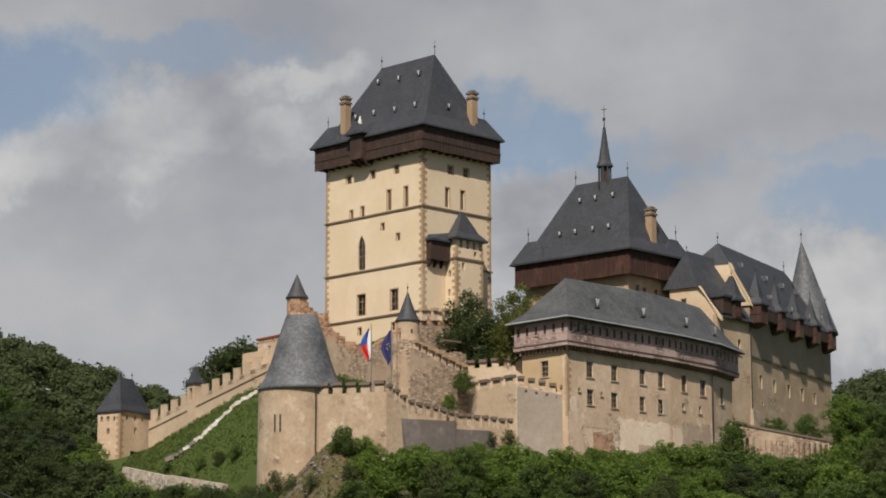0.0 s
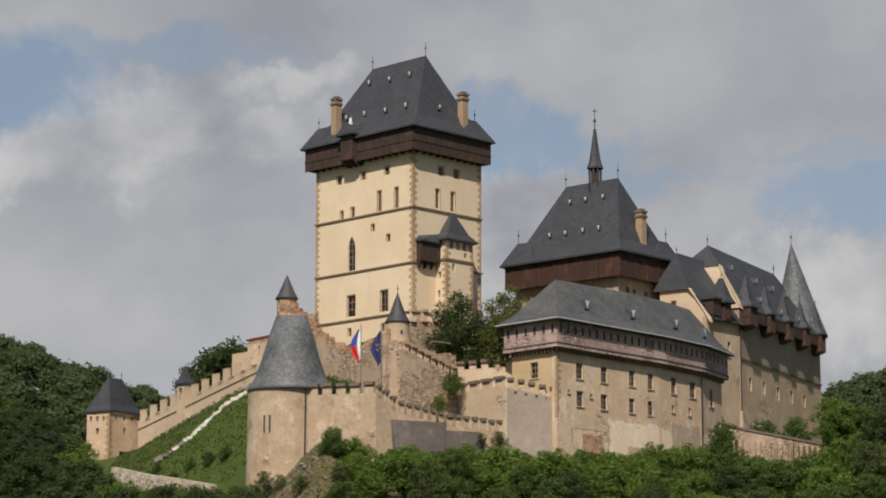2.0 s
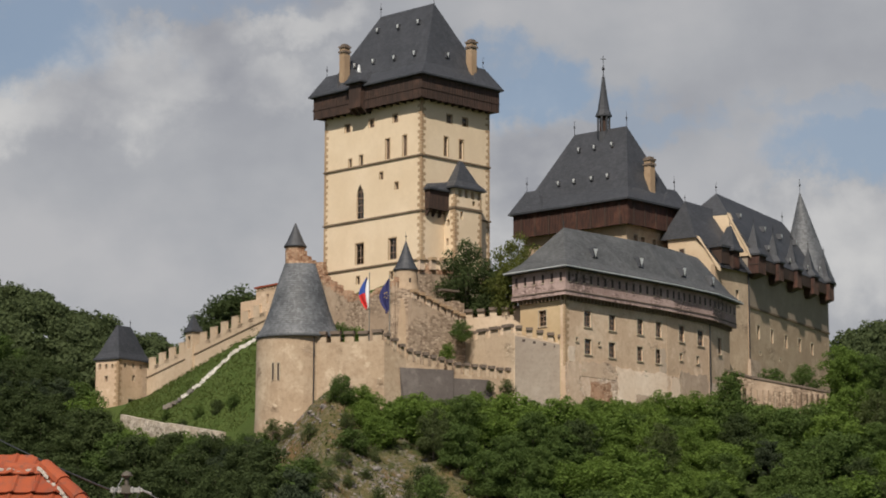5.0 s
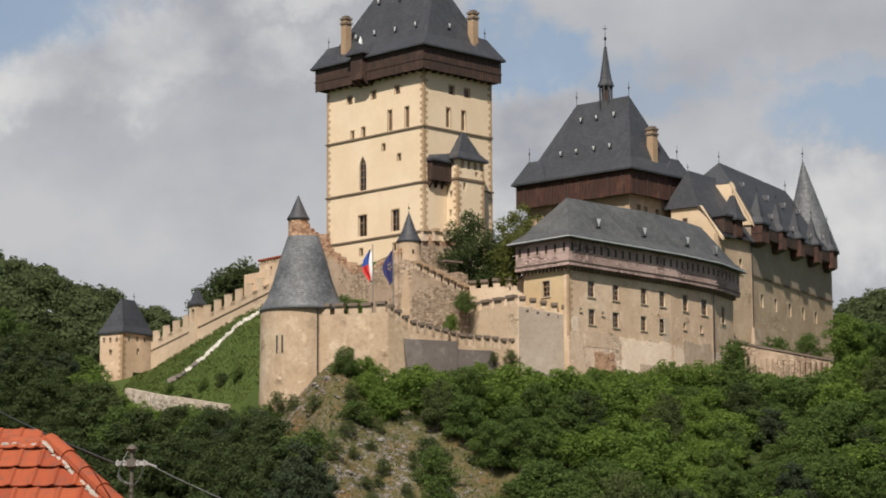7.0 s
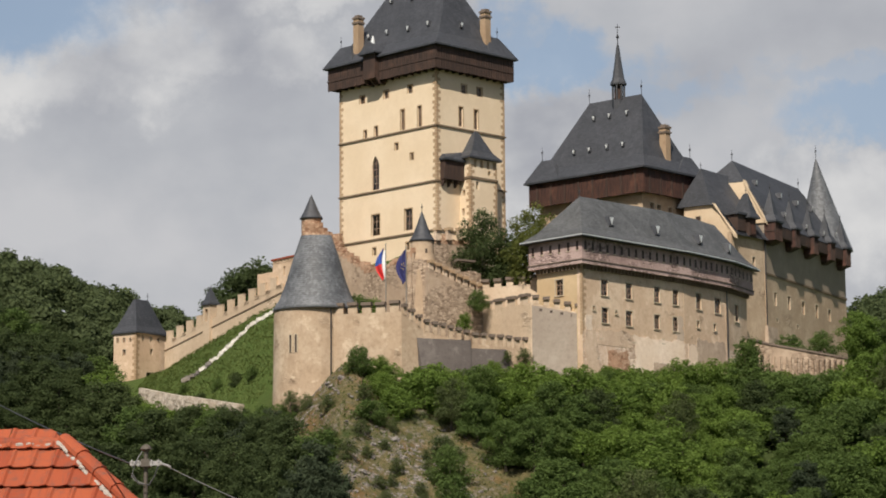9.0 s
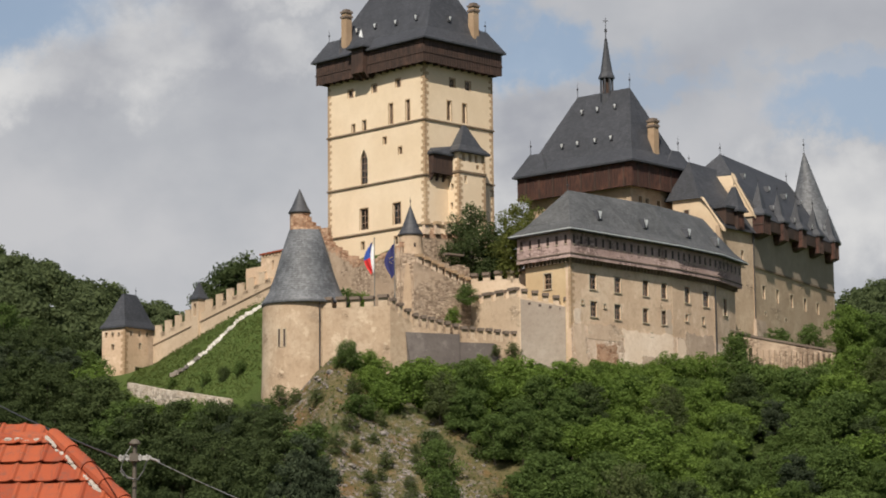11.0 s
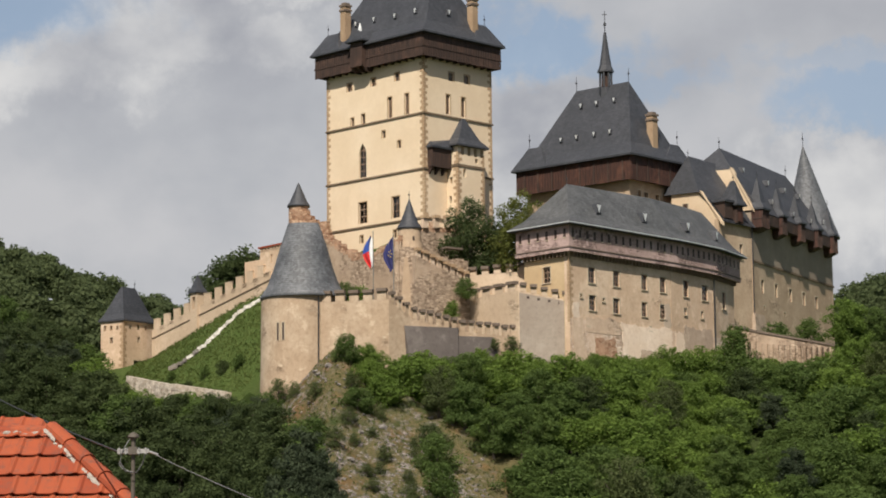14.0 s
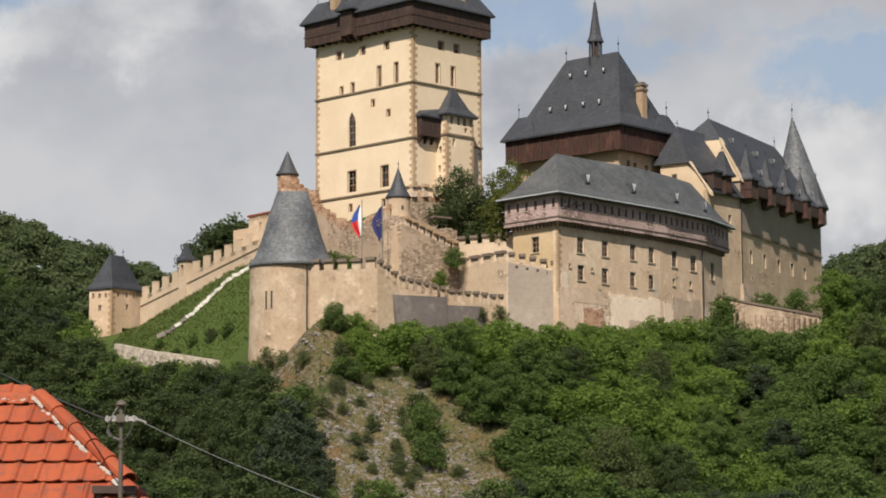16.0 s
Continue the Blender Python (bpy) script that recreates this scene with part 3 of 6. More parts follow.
def quoins(parent, px, py, d1, d2, z0, z1):
    """Corner stones, long and short by turns, down one corner; d1 and d2 run along the two faces."""
    d1, d2 = Vector(d1), Vector(d2)
    z, k = z0, 0
    while z < z1:
        h = random.uniform(0.5, 0.66)
        a, b = (0.95, 0.48) if k % 2 else (0.48, 0.95)
        a, b = a * random.uniform(0.85, 1.15), b * random.uniform(0.85, 1.15)
        c = Vector((px, py)) - (d1 + d2) * 0.04
        poly = [tuple(c), tuple(c + d1 * a), tuple(c + d1 * a + d2 * 0.1), tuple(c + d1 * 0.1 + d2 * 0.1), tuple(c + d1 * 0.1 + d2 * b), tuple(c + d2 * b)]
        part("quoin", prism(poly, z, min(z + h - 0.05, z1)), QUOIN, parent)
        z, k = z + h, k + 1


# ---- the hill and the land round it: one sheet ----
HX = [-140, -90, -70, -60, -55, -37, -28, -17, -9, 12, 20, 46, 60, 80, 140]
CREST_Y = [450, 440, 447, 445, 450, 426, 419, 412, 409, 410, 412, 432, 446, 470, 490]
CREST_Z = [52, 50, 43, 44, 46.5, 53.5, 56.5, 60, 62, 58, 54, 46, 47, 48, 45]
FOOT_Y = [415, 415, 425, 428, 426, 401, 386, 377.5, 379, 386, 386, 408.5, 408, 413, 440]
FOOT_Z = [40, 40, 38, 40, 40, 35.5, 34, 40.6, 38.0, 38.4, 38.6, 39.6, 39.6, 39.6, 38]


def height(x, y):
    cy, cz = np.interp(x, HX, CREST_Y), np.interp(x, HX, CREST_Z)
    fy, fz = np.interp(x, HX, FOOT_Y), np.interp(x, HX, FOOT_Z)
    k = np.clip((y - fy) / (cy - fy), 0, 1)
    k = k ** (1 + 0.9 * np.clip((x + 27) / 6, 0, 1))  # the wards lie hollow behind their walls
    hill = fz + (cz - fz) * k - 0.64 * np.maximum(fy - y, 0) - 0.22 * np.maximum(y - cy, 0)
    hill = hill - 0.004 * np.maximum(np.abs(x) - 140, 0) ** 1.3
    rough = (np.sin(x * 0.61 + 0.9 * np.sin(y * 0.23)) + np.sin(y * 0.47 + x * 0.31)) * 0.35 * np.clip((fy - y) / 12, 0, 1) * np.clip((y - 300) / 20, 0, 1)
    far = 115.5 * np.exp(-((x + 230) / 230) ** 2 - ((y - 760) / 160) ** 2) + 125 * np.exp(-((x - 260) / 180) ** 2 - ((y - 760) / 160) ** 2)
    far = far + 60 * np.clip((y - 1500) / 2500, 0, 1)
    valley = -1.8 + 1.8 * np.exp(-(x ** 2 + y ** 2) / 120.0) + 4.0 * np.clip((y - 60) / 250, 0, 1) + 0 * x
    low = np.maximum(valley, far)
    s = 2.0
    return np.where(np.abs(hill - low) > 12, np.maximum(hill, low), s * np.logaddexp(hill / s, low / s)) + rough


def spread(lo, a, b, hi, step, coarse):
    inner = np.arange(a, b + step, step)
    left = a - np.geomspace(step * 1.5, a - lo, coarse)[::-1]
    right = inner[-1] + np.geomspace(step * 1.5, hi - inner[-1], coarse)
    return np.concatenate([left, inner, right])


def build_ground():
    xs, ys = spread(-3500, -96, 96, 3500, 1.6, 34), spread(-500, 296, 470, 4600, 1.6, 40)
    X, Y = np.meshgrid(xs, ys)
    Z = height(X, Y)
    nx = len(xs)
    V = np.stack([X.ravel(), Y.ravel(), Z.ravel()], 1)
    fs = [(j * nx + i, j * nx + i + 1, (j + 1) * nx + i + 1, (j + 1) * nx + i) for j in range(len(ys) - 1) for i in range(nx - 1)]
    me = bpy.data.meshes.new("ground")
    me.from_pydata(V.tolist(), [], fs)
    me.materials.append(SOIL)
    me.shade_smooth()
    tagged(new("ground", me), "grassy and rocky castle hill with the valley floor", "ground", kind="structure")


build_ground()


def gz(x, y):
    return float(height(np.array(float(x)), np.array(float(y))))


def set_back(T, k):
    """Scale a building k times away from the camera's eye, so its outline in view stays."""
    eye = Vector((0, 0, 1.7))
    T.location = eye + (T.location - eye) * k
    T.scale = (k, k, k)


# ---- the great tower ----
def great_tower():
    P = Plan(-3.5, 409.0, 45)
    T = thing("great_tower", (*P.at(8.5, 12.5), 56.0), "tall cream-plastered castle keep with a steep dark slate roof", "tower")
    N_, Rr, Lf, Bk = P.at(0, 0), P.at(17, 0), P.at(0, 25), P.at(17, 25)
    left = [(18.3, 19.6, 91.1, 92.6), (12.1, 13.3, 91.1, 92.6), (6.0, 7.2, 91.1, 92.6), (8.0, 9.0, 84.8, 88.5), (3.7, 4.7, 84.8, 88.5), (17.8, 18.6, 84.7, 86.2),
            (14.9, 15.8, 84.7, 86.5), (9.7, 10.5, 81.4, 82.7), (5.8, 6.6, 79.1, 80.4), (14.6, 16.5, 75.0, 81.2), (14.5, 16.6, 66.8, 70.6), (6.2, 8.1, 66.8, 70.6), (15.5, 16.3, 63.3, 64.7), (7.0, 7.8, 63.3, 64.7)]
    right = [(6.2, 7.5, 91.0, 92.6), (10.1, 11.4, 91.0, 92.6), (5.5, 6.5, 85.0, 88.5), (9.3, 10.3, 85.0, 88.5)]
    face_with_windows(T, "wall", P.at(0, 25), P.at(0, 1.2), 56, 95.2, 1.2, [(25 - b, 25 - a, c, d) for a, b, c, d in left], CREAM, sill=False, mat=QUOIN, depth=0.28)
    face_with_windows(T, "wall", N_, Rr, 56, 95.2, 1.2, right, CREAM, sill=False, mat=QUOIN, depth=0.28)
    part("wall", slab(P.at(17, 1.2), P.at(17, 25), 56, 95.2, 1.2), CREAM, T)
    part("wall", slab(P.at(15.8, 25), P.at(1.2, 25), 56, 95.2, 1.2), CREAM, T)
    # pointed head of the chapel window
    for s in (0, 1):
        a, c = (25 - 16.5, 25 - 15.55) if s == 0 else (25 - 14.6, 25 - 15.55)
        p0, p1 = P.at(0, 25), P.at(0, 0)
        d, n = along(p0, p1)
        o = Vector(p0)
        def q(aa, out):
            return tuple(o + d * aa + n * out)
        pts = [(a, 81.22), (c, 81.22), (a + (c - a) * 0.62, 80.75), (a + (c - a) * 0.24, 80.1), (a, 79.2)]
        V = [(*q(aa, 0.0), z) for aa, z in pts] + [(*q(aa, -0.4), z) for aa, z in pts]
        part("arch_head", (V, [(0, 1, 2, 3, 4), (9, 8, 7, 6, 5)] + [(i, (i + 1) % 5, 5 + (i + 1) % 5, 5 + i) for i in range(5)]), CREAM, T)
    for z in (84.5, 74.7, 66.1):
        part("string_course", join(P.box(-0.22, 17.22, -0.22, 0, z - 0.14, z + 0.14), P.box(-0.22, 0, 0, 25.22, z - 0.14, z + 0.14)), TRIM, T)
    quoins(T, *N_, P.u, P.v, 60, 94.5)
    quoins(T, *Lf, P.u, -P.v, 60, 94.5)
    quoins(T, *Rr, -P.u, P.v, 60, 94.5)
    # timber hoarding on brackets
    H = part("hoarding", P.box(-1.5, 18.0, -1.5, 26.5, 94.5, 98.6), DARKWOOD, T, "dark brown boarded hoarding under the eaves")
    for i in range(46):
        a = -1.4 + i * 0.62
        if a < 26.4:
            part("board", P.box(-1.58, -1.5, a, a + 0.55, 94.3 + random.uniform(-0.08, 0.05), 98.5), DARKWOOD, H)
        if a < 17.5:
            part("board", P.box(a, a + 0.55, -1.58, -1.5, 94.3 + random.uniform(-0.08, 0.05), 98.5), DARKWOOD, H)
    for i in range(15):
        part("bracket", P.box(-1.2, 0.1, 0.4 + i * 1.72, 0.7 + i * 1.72, 94.15, 94.5), DARKWOOD, H)
        if i < 10:
            part("bracket", P.box(0.4 + i * 1.72, 0.7 + i * 1.72, -1.2, 0.1, 94.15, 94.5), DARKWOOD, H)
    part("rail", join(P.box(-1.66, -1.56, -1.66, 26.6, 95.9, 96.15), P.box(-1.56, 18.0, -1.66, -1.56, 95.9, 96.15)), DARKWOOD, H)
    ridge0, ridge1 = P.at(8.5, 5.6), P.at(8.5, 19.4)
    R = part("roof", roof_solid(P.rect(-2.2, 18.5, -2.2, 27.2), [ridge0, ridge0, ridge1, ridge1], 98.6, 114.2, (0.3, 0.17)), SLATE, T, "steep hipped roof of dark slate")
    # low cross roofs at both ends of the eaves
    part("side_roof", roof_solid(P.rect(-2.1, 6.5, 19.5, 27.1), [P.at(1.0, 23.1), P.at(5.0, 23.1), P.at(5.0, 26.0), P.at(1.0, 26.0)], 98.7, 102.7, None), SLATE, R)
    part("side_roof", roof_solid(P.rect(11.0, 18.4, -2.1, 8.5), [P.at(13.8, 0.4), P.at(16.2, 0.4), P.at(16.2, 5.5), P.at(13.8, 5.5)], 98.7, 102.5, None), SLATE, R)
    finial(R, *ridge0, 114.1, 2.6)
    finial(R, *ridge1, 114.1, 2.6)
    finial(R, *P.at(1.1, 25.8), 102.6, 2.2)
    finial(R, *P.at(16.0, 0.6), 102.4, 2.2)
    chimney(R, *P.at(1.0, 21.0), 99.5, 107.2, 1.35)
    chimney(R, *P.at(12.6, 0.2), 99.5, 106.5, 1.35)
    # roof vents: plan place on the left-hand slope, the right-hand slope
    def slope_z(t):  # t: share of the way from eaves to ridge
        return 98.6 + 15.6 * (t / 0.3 * 0.17 if t < 0.3 else 0.17 + (t - 0.3) / 0.7 * 0.83)
    for y, t in ((7.0, 0.79), (12.2, 0.79), (17.8, 0.81), (3.8, 0.41), (9.0, 0.41), (14.6, 0.43), (19.4, 0.43)):
        vent(R, (*P.at(-2.2 + 10.7 * t, y), slope_z(t) + 0.25), -P.u, 0.8)
    vent(R, (*P.at(7.0, -2.2 + 7.8 * 0.41), slope_z(0.41) + 0.25), -P.v, 0.8)
    # projecting bay of the hoarding
    B = part("hoarding_bay", P.box(-2.6, -1.4, 12.9, 15.9, 94.6, 99.3), DARKWOOD, T, "dark boarded bay with a small peaked roof")
    part("bay_roof", roof_solid(P.rect(-3.3, 1.5, 12.2, 16.6), [(*P.at(-2.2, 14.4), 101.3), (*P.at(1.4, 14.4), 102.0), (*P.at(1.4, 14.4), 102.0), (*P.at(-2.2, 14.4), 101.3)], 99.3, 101.3, None), SLATE, B)
    part("bay_vent", lathe(*P.at(-1.6, 14.4), [(0.4, 101.0), (0.35, 101.6), (0.08, 102.6)], 8), LEAD, B, "light lead hood")
    for y in (13.0, 14.4, 15.8):
        part("bracket", prism(P.rect(-1.5, 0.1, y - 0.2, y + 0.2), 93.7, 94.8, P.rect(-2.6, 0.1, y - 0.2, y + 0.2)), DARKWOOD, B)
    # stair turret on the right-hand face
    S = part("stair_turret", join(slab(P.at(5.6, -2.6), P.at(12.2, -2.6), 58, 79.3, 0.7, [(4.4, 5.1, 76.4, 77.2), (1.4, 2.1, 73.6, 75.0)] + [(0.9 + i * 1.6, 1.6 + i * 1.6, 77.5, 78.9) for i in range(4)]),
                                  slab(P.at(5.6, -0.002), P.at(5.6, -1.9), 58, 79.3, 0.7, [(0.6, 1.2, 77.6, 79.0), (0.6, 1.3, 72.4, 73.6), (0.5, 1.1, 69.0, 70.3)]),
                                  slab(P.at(12.2, -1.9), P.at(12.2, -0.002), 58, 79.3, 0.7)), CREAM, T, "cream stair turret with a slate pyramid roof")
    part("string_course", join(P.box(5.42, 12.38, -2.78, -2.6, 75.4, 75.8), P.box(5.42, 5.6, -2.6, 0, 75.4, 75.8)), TRIM, S)
    quoins(S, *P.at(5.6, -2.6), P.u, P.v, 62, 78)
    quoins(S, *P.at(12.2, -2.6), -P.u, P.v, 62, 78)
    part("roof", roof_solid(P.rect(4.8, 12.9, -3.3, 0.3), [(*P.at(9.0, -0.6), 84.5), (*P.at(9.5, -0.6), 84.5), (*P.at(9.5, 0.0), 84.5), (*P.at(9.0, 0.0), 84.5)], 79.3, 84.5, (0.38, 0.24)), SLATE, S)
    O = part("timber_bay", P.box(0.8, 5.55, -1.2, -0.01, 75.0, 78.6), DARKWOOD, T, "dark wooden privy bay on the wall")
    part("bay_roof", roof_solid(P.rect(0.5, 6.2, -1.6, -0.02), [(*P.at(1.2, -0.3), 79.5), (*P.at(6.4, -0.4), 80.4), (*P.at(6.4, -0.1), 80.4), (*P.at(1.2, -0.1), 79.5)], 78.6, 79.5, None), SLATE, O)
    for x in (1.1, 2.6, 4.2):
        part("bracket", prism(P.rect(x - 0.15, x + 0.15, -0.3, 0), 73.8, 75.0, P.rect(x - 0.15, x + 0.15, -1.1, 0)), DARKWOOD, O)


great_tower()


# ---- the church tower with its ridge turret ----
def church_tower():
    P = Plan(32.3, 413.8, 48.0)
    Lx, Ly = 14.1, 23.3
    T = thing("church_tower", (*P.at(8, 12), 48.0), "broad castle tower with red-brown hoarding and slate hipped roof", "tower")
    ops = [(2.2, 3.2, 70.2, 71.6), (4.2, 5.2, 70.0, 71.4), (7.5, 8.5, 70.0, 71.4)]
    # front walls tan instead of cream: shade below the hoarding is in the colour
    face_with_windows(T, "wall", P.at(0, 0), P.at(Lx, 0), 46, 74, 1.2, ops, TAN)
    part("wall", slab(P.at(0, Ly), P.at(0, 1.2), 46, 74, 1.2, [(10, 11, 69.5, 71), (15, 16, 69.5, 71)]), TAN, T)
    part("wall", slab(P.at(Lx, 1.2), P.at(Lx, Ly), 46, 74, 1.2), CREAM, T)
    part("wall", slab(P.at(Lx - 1.2, Ly), P.at(1.2, Ly), 46, 74, 1.2), CREAM, T)
    H = part("hoarding", P.box(-1.3, Lx + 1.3, -1.3, Ly + 1.3, 73.2, 77.4), REDWOOD, T, "red-brown boarded hoarding")
    for i in range(44):
        a = -1.25 + i * 0.62
        if a < Ly + 1:
            part("board", P.box(-1.38, -1.3, a, a + 0.55, 73.0 + random.uniform(-0.08, 0.05), 77.3), REDWOOD, H)
        if a < Lx + 1:
            part("board", P.box(a, a + 0.55, -1.38, -1.3, 73.0 + random.uniform(-0.08, 0.05), 77.3), REDWOOD, H)
    for i in range(8):
        part("post", P.box(-1.5, -1.36, 0.2 + i * 3.2, 0.5 + i * 3.2, 72.9, 77.3), DARKWOOD, H)
        if i < 6:
            part("post", P.box(0.2 + i * 3.2, 0.5 + i * 3.2, -1.5, -1.36, 72.9, 77.3), DARKWOOD, H)
    r0, r1 = P.at(7.4, 5.4), P.at(7.4, 17.4)
    R = part("roof", roof_solid(P.rect(-2.1, Lx + 2.1, -2.1, Ly + 2.1), [r0, r0, r1, r1], 77.5, 92.6, (0.3, 0.17)), SLATE, T, "steep hipped roof of dark slate")
    part("side_roof", roof_solid(P.rect(-2.0, 7.5, Ly - 6, Ly + 2), [P.at(1.2, Ly - 2.2), P.at(6, Ly - 2.2), P.at(6, Ly + 0.6), P.at(1.2, Ly + 0.6)], 77.6, 81.9, None), SLATE, R)
    part("side_roof", roof_solid(P.rect(8, Lx + 2, -2.0, 9), [P.at(Lx - 0.8, 0.6), P.at(Lx + 1.4, 0.6), P.at(Lx + 1.4, 6), P.at(Lx - 0.8, 6)], 77.6, 81.3, None), SLATE, R)
    for p, z in ((r0, 92.4), (r1, 92.4), (P.at(1.3, Ly + 0.4), 81.8), (P.at(Lx + 1.2, 0.8), 81.2)):
        finial(R, *p, z, 2.8)
    chimney(R, *P.at(7.7, 0.6), 79.0, 85.6, 1.4, 48)
    def slope_z(t):
        return 77.5 + 15.1 * (t / 0.3 * 0.17 if t < 0.3 else 0.17 + (t - 0.3) / 0.7 * 0.83)
    for y, t in ((7.0, 0.79), (11.0, 0.79), (14.6, 0.79), (5.4, 0.43), (9.0, 0.43), (13.0, 0.43), (16.6, 0.43)):
        vent(R, (*P.at(-2.1 + 9.5 * t, y), slope_z(t) + 0.25), -P.u, 0.75)
    c = P.at(7.4, 10.6)
    S = part("ridge_turret", lathe(*c, [(1.4, 87.0), (1.25, 91.9), (1.25, 92.2)], 8), SLATE, R, "slender slate ridge turret with open lantern and spire")
    part("lantern_core", lathe(*c, [(0.75, 92.2), (0.75, 95.0)], 8), DARKWOOD, S)
    for i in range(8):
        a = math.pi / 8 + i * math.pi / 4
        part("lantern_post", lathe(c[0] + 1.1 * math.cos(a), c[1] + 1.1 * math.sin(a), [(0.17, 92.2), (0.17, 95.0)], 6), SLATE, S)
    part("spire", lathe(*c, [(1.5, 95.0), (1.5, 95.25), (1.1, 96.2), (0.7, 98.8), (0.28, 102.0), (0.24, 102.1)], 8), SLATE, S)
    part("spire_rod", lathe(*c, [(0.24, 102.0), (0.28, 102.3), (0.1, 102.5), (0.08, 103.6), (0.26, 103.8), (0.26, 104.1), (0.06, 104.4), (0.05, 106.4)], 8), IRON, S)
    part("spire_cross", join(prism([(c[0] - 0.45, c[1] - 0.05), (c[0] + 0.45, c[1] - 0.05), (c[0] + 0.45, c[1] + 0.05), (c[0] - 0.45, c[1] + 0.05)], 105.7, 105.85)), IRON, S)
    set_back(T, 1.05)


church_tower()


# ---- the long burgrave's house with its plastered parapet storey ----
def long_house():
    A, C, D, E_ = (20.0, 384.9), (38.3, 405.0), (46.6, 416.0), (51.5, 426.0)
    B = (13.0, 392.4)
    back = [(44.0, 430.0), (39.5, 421.5), (31.5, 411.5)]
    ring = [A, C, D, E_, *back, B]
    T = thing("long_house", (28, 402, 34.0), "long buff-plastered castle house with slate roof", "house")
    ac = [(4.9, 6.7, 51.8, 54.4), (11.4, 13.1, 51.8, 54.4), (19.0, 20.6, 51.9, 54.5), (24.1, 25.7, 51.9, 54.5), (5.0, 6.7, 47.3, 49.8), (11.3, 13.0, 47.3, 49.8), (18.9, 20.4, 47.4, 49.8),
          (24.0, 25.6, 47.4, 49.8), (2.7, 3.2, 49.2, 49.8), (4.3, 4.9, 44.7, 45.6), (12.9, 13.6, 44.7, 45.7), (21.0, 21.4, 45.1, 45.8), (8.5, 9.0, 49.0, 49.6)]
    cd = [(4.0, 5.7, 51.8, 54.6), (10.1, 12.1, 51.7, 54.4), (4.1, 4.9, 48.6, 49.8), (9.6, 10.4, 48.5, 49.8)]
    de = [(4.8, 6.6, 51.0, 54.0)]
    ab = [(4.3, 6.0, 51.8, 54.4)]
    ring_walls(T, ring, 34, 57.4, 1.0, {0: ac, 1: cd, 2: de, 7: ab}, {None: BUFF, 7: OCHRE}, depth=0.24, sill=True, trim=0.16)
    # battered foot
    foot = offset(ring, 1.0)
    part("wall_foot", prism(foot[:4] + [E_, D, C, A], 33, 45.6, [offset(ring, 0.03)[i] for i in range(4)] + [E_, D, C, A]), FOOTWALL, T, "sloping rubble wall foot")
    for p, q, a0, a1, z0, z1, lean, mat, out, seed, text in (
            (A, C, 13.3, 26.9, 37, 45.7, 0.0, LIMEPATCH, 0.05, 1, "pale lime-plastered wall face"), (C, D, 0.2, 4.4, 37, 45.3, 0.32, LIMEPATCH, 0.05, 2, "pale lime-plastered wall face"),
            (A, C, 5.2, 12.0, 37, 43.0, 0.25, BRICK, 0.06, 3, "patch of bare red brick rubble"), (A, C, 0.3, 3.3, 37, 45.7, 0.05, SPECKLE, 0.07, 4, "patch of bare pale stone"),
            (A, C, 25.0, 26.9, 46.0, 50.0, 0.4, LIMEGREY, 0.035, 5, "fresh grey-white plaster repair"), (A, C, 0.7, 2.5, 45.8, 48.5, 0.0, LIMEPATCH, 0.035, 6, "pale plaster repair"),
            (A, C, 4.0, 12.7, 43.6, 46.2, 0.0, SPECKLE, 0.045, 7, "pale worn plaster band"), (A, C, 17.6, 23.8, 37, 41.6, 0.12, ROUGHSTONE, 0.10, 8, "dark bare rubble at the wall foot"),
            (C, D, 3.6, 13.4, 42.8, 46.6, 0.1, ROUGHSTONE, 0.05, 9, "bare grey rubble patch"), (D, E_, 0.5, 9.0, 37, 43.5, 0.0, SPECKLE, 0.05, 10, "patch of bare pale stone")):
        d, n = along(p, q)
        o, rnd = Vector(p), random.Random(seed)
        edge = []
        for (s0, t0), (s1, t1) in (((0, 0), (1, 0)), ((1, 0), (1, 1)), ((1, 1), (0, 1)), ((0, 1), (0, 0))):
            steps = max(3, int(max(abs(s1 - s0) * (a1 - a0), abs(t1 - t0) * (z1 - z0)) / 0.6))
            for k in range(steps):
                f = k / steps
                sx, tz = s0 + (s1 - s0) * f, t0 + (t1 - t0) * f
                shrink = lean * tz * (0.5 - sx) * 2
                a = a0 + (a1 - a0) * (sx + shrink * 0.5) + (rnd.uniform(-0.3, 0.3) if 0 < f else 0)
                z = z0 + (z1 - z0) * tz + (rnd.uniform(-0.25, 0.15) + 0.55 * noise.noise(Vector((a * 0.5, seed, 1.3))) if tz > 0 else 0)
                edge.append((a, z))
        V = []
        for deep in (0, 1):
            for a, z in edge:
                w = o + d * a + n * (0.03 + 0.97 * max(0.0, 45.6 - z) / 12.6 + out if not deep else -0.1)
                V.append((w.x, w.y, z))
        k = len(edge)
        part("wall_patch", (V, [tuple(range(k)), tuple(range(2 * k - 1, k - 1, -1))] + [(i, (i + 1) % k, k + (i + 1) % k, k + i) for i in range(k)]), mat, T, text)
    quoins(T, *A, (Vector(C) - Vector(A)).normalized(), (Vector(B) - Vector(A)).normalized(), 45, 56.2)
    out = offset(ring, 0.95)
    H = part("parapet_storey", prism(out, 57.0, 60.9), PINK, T, "pinkish plastered parapet storey with slit windows")
    part("parapet_base", prism(offset(ring, 1.05), 56.4, 56.95), PINK, H)
    part("ledge", prism(offset(ring, 1.15), 57.0, 57.18), COPING, H)
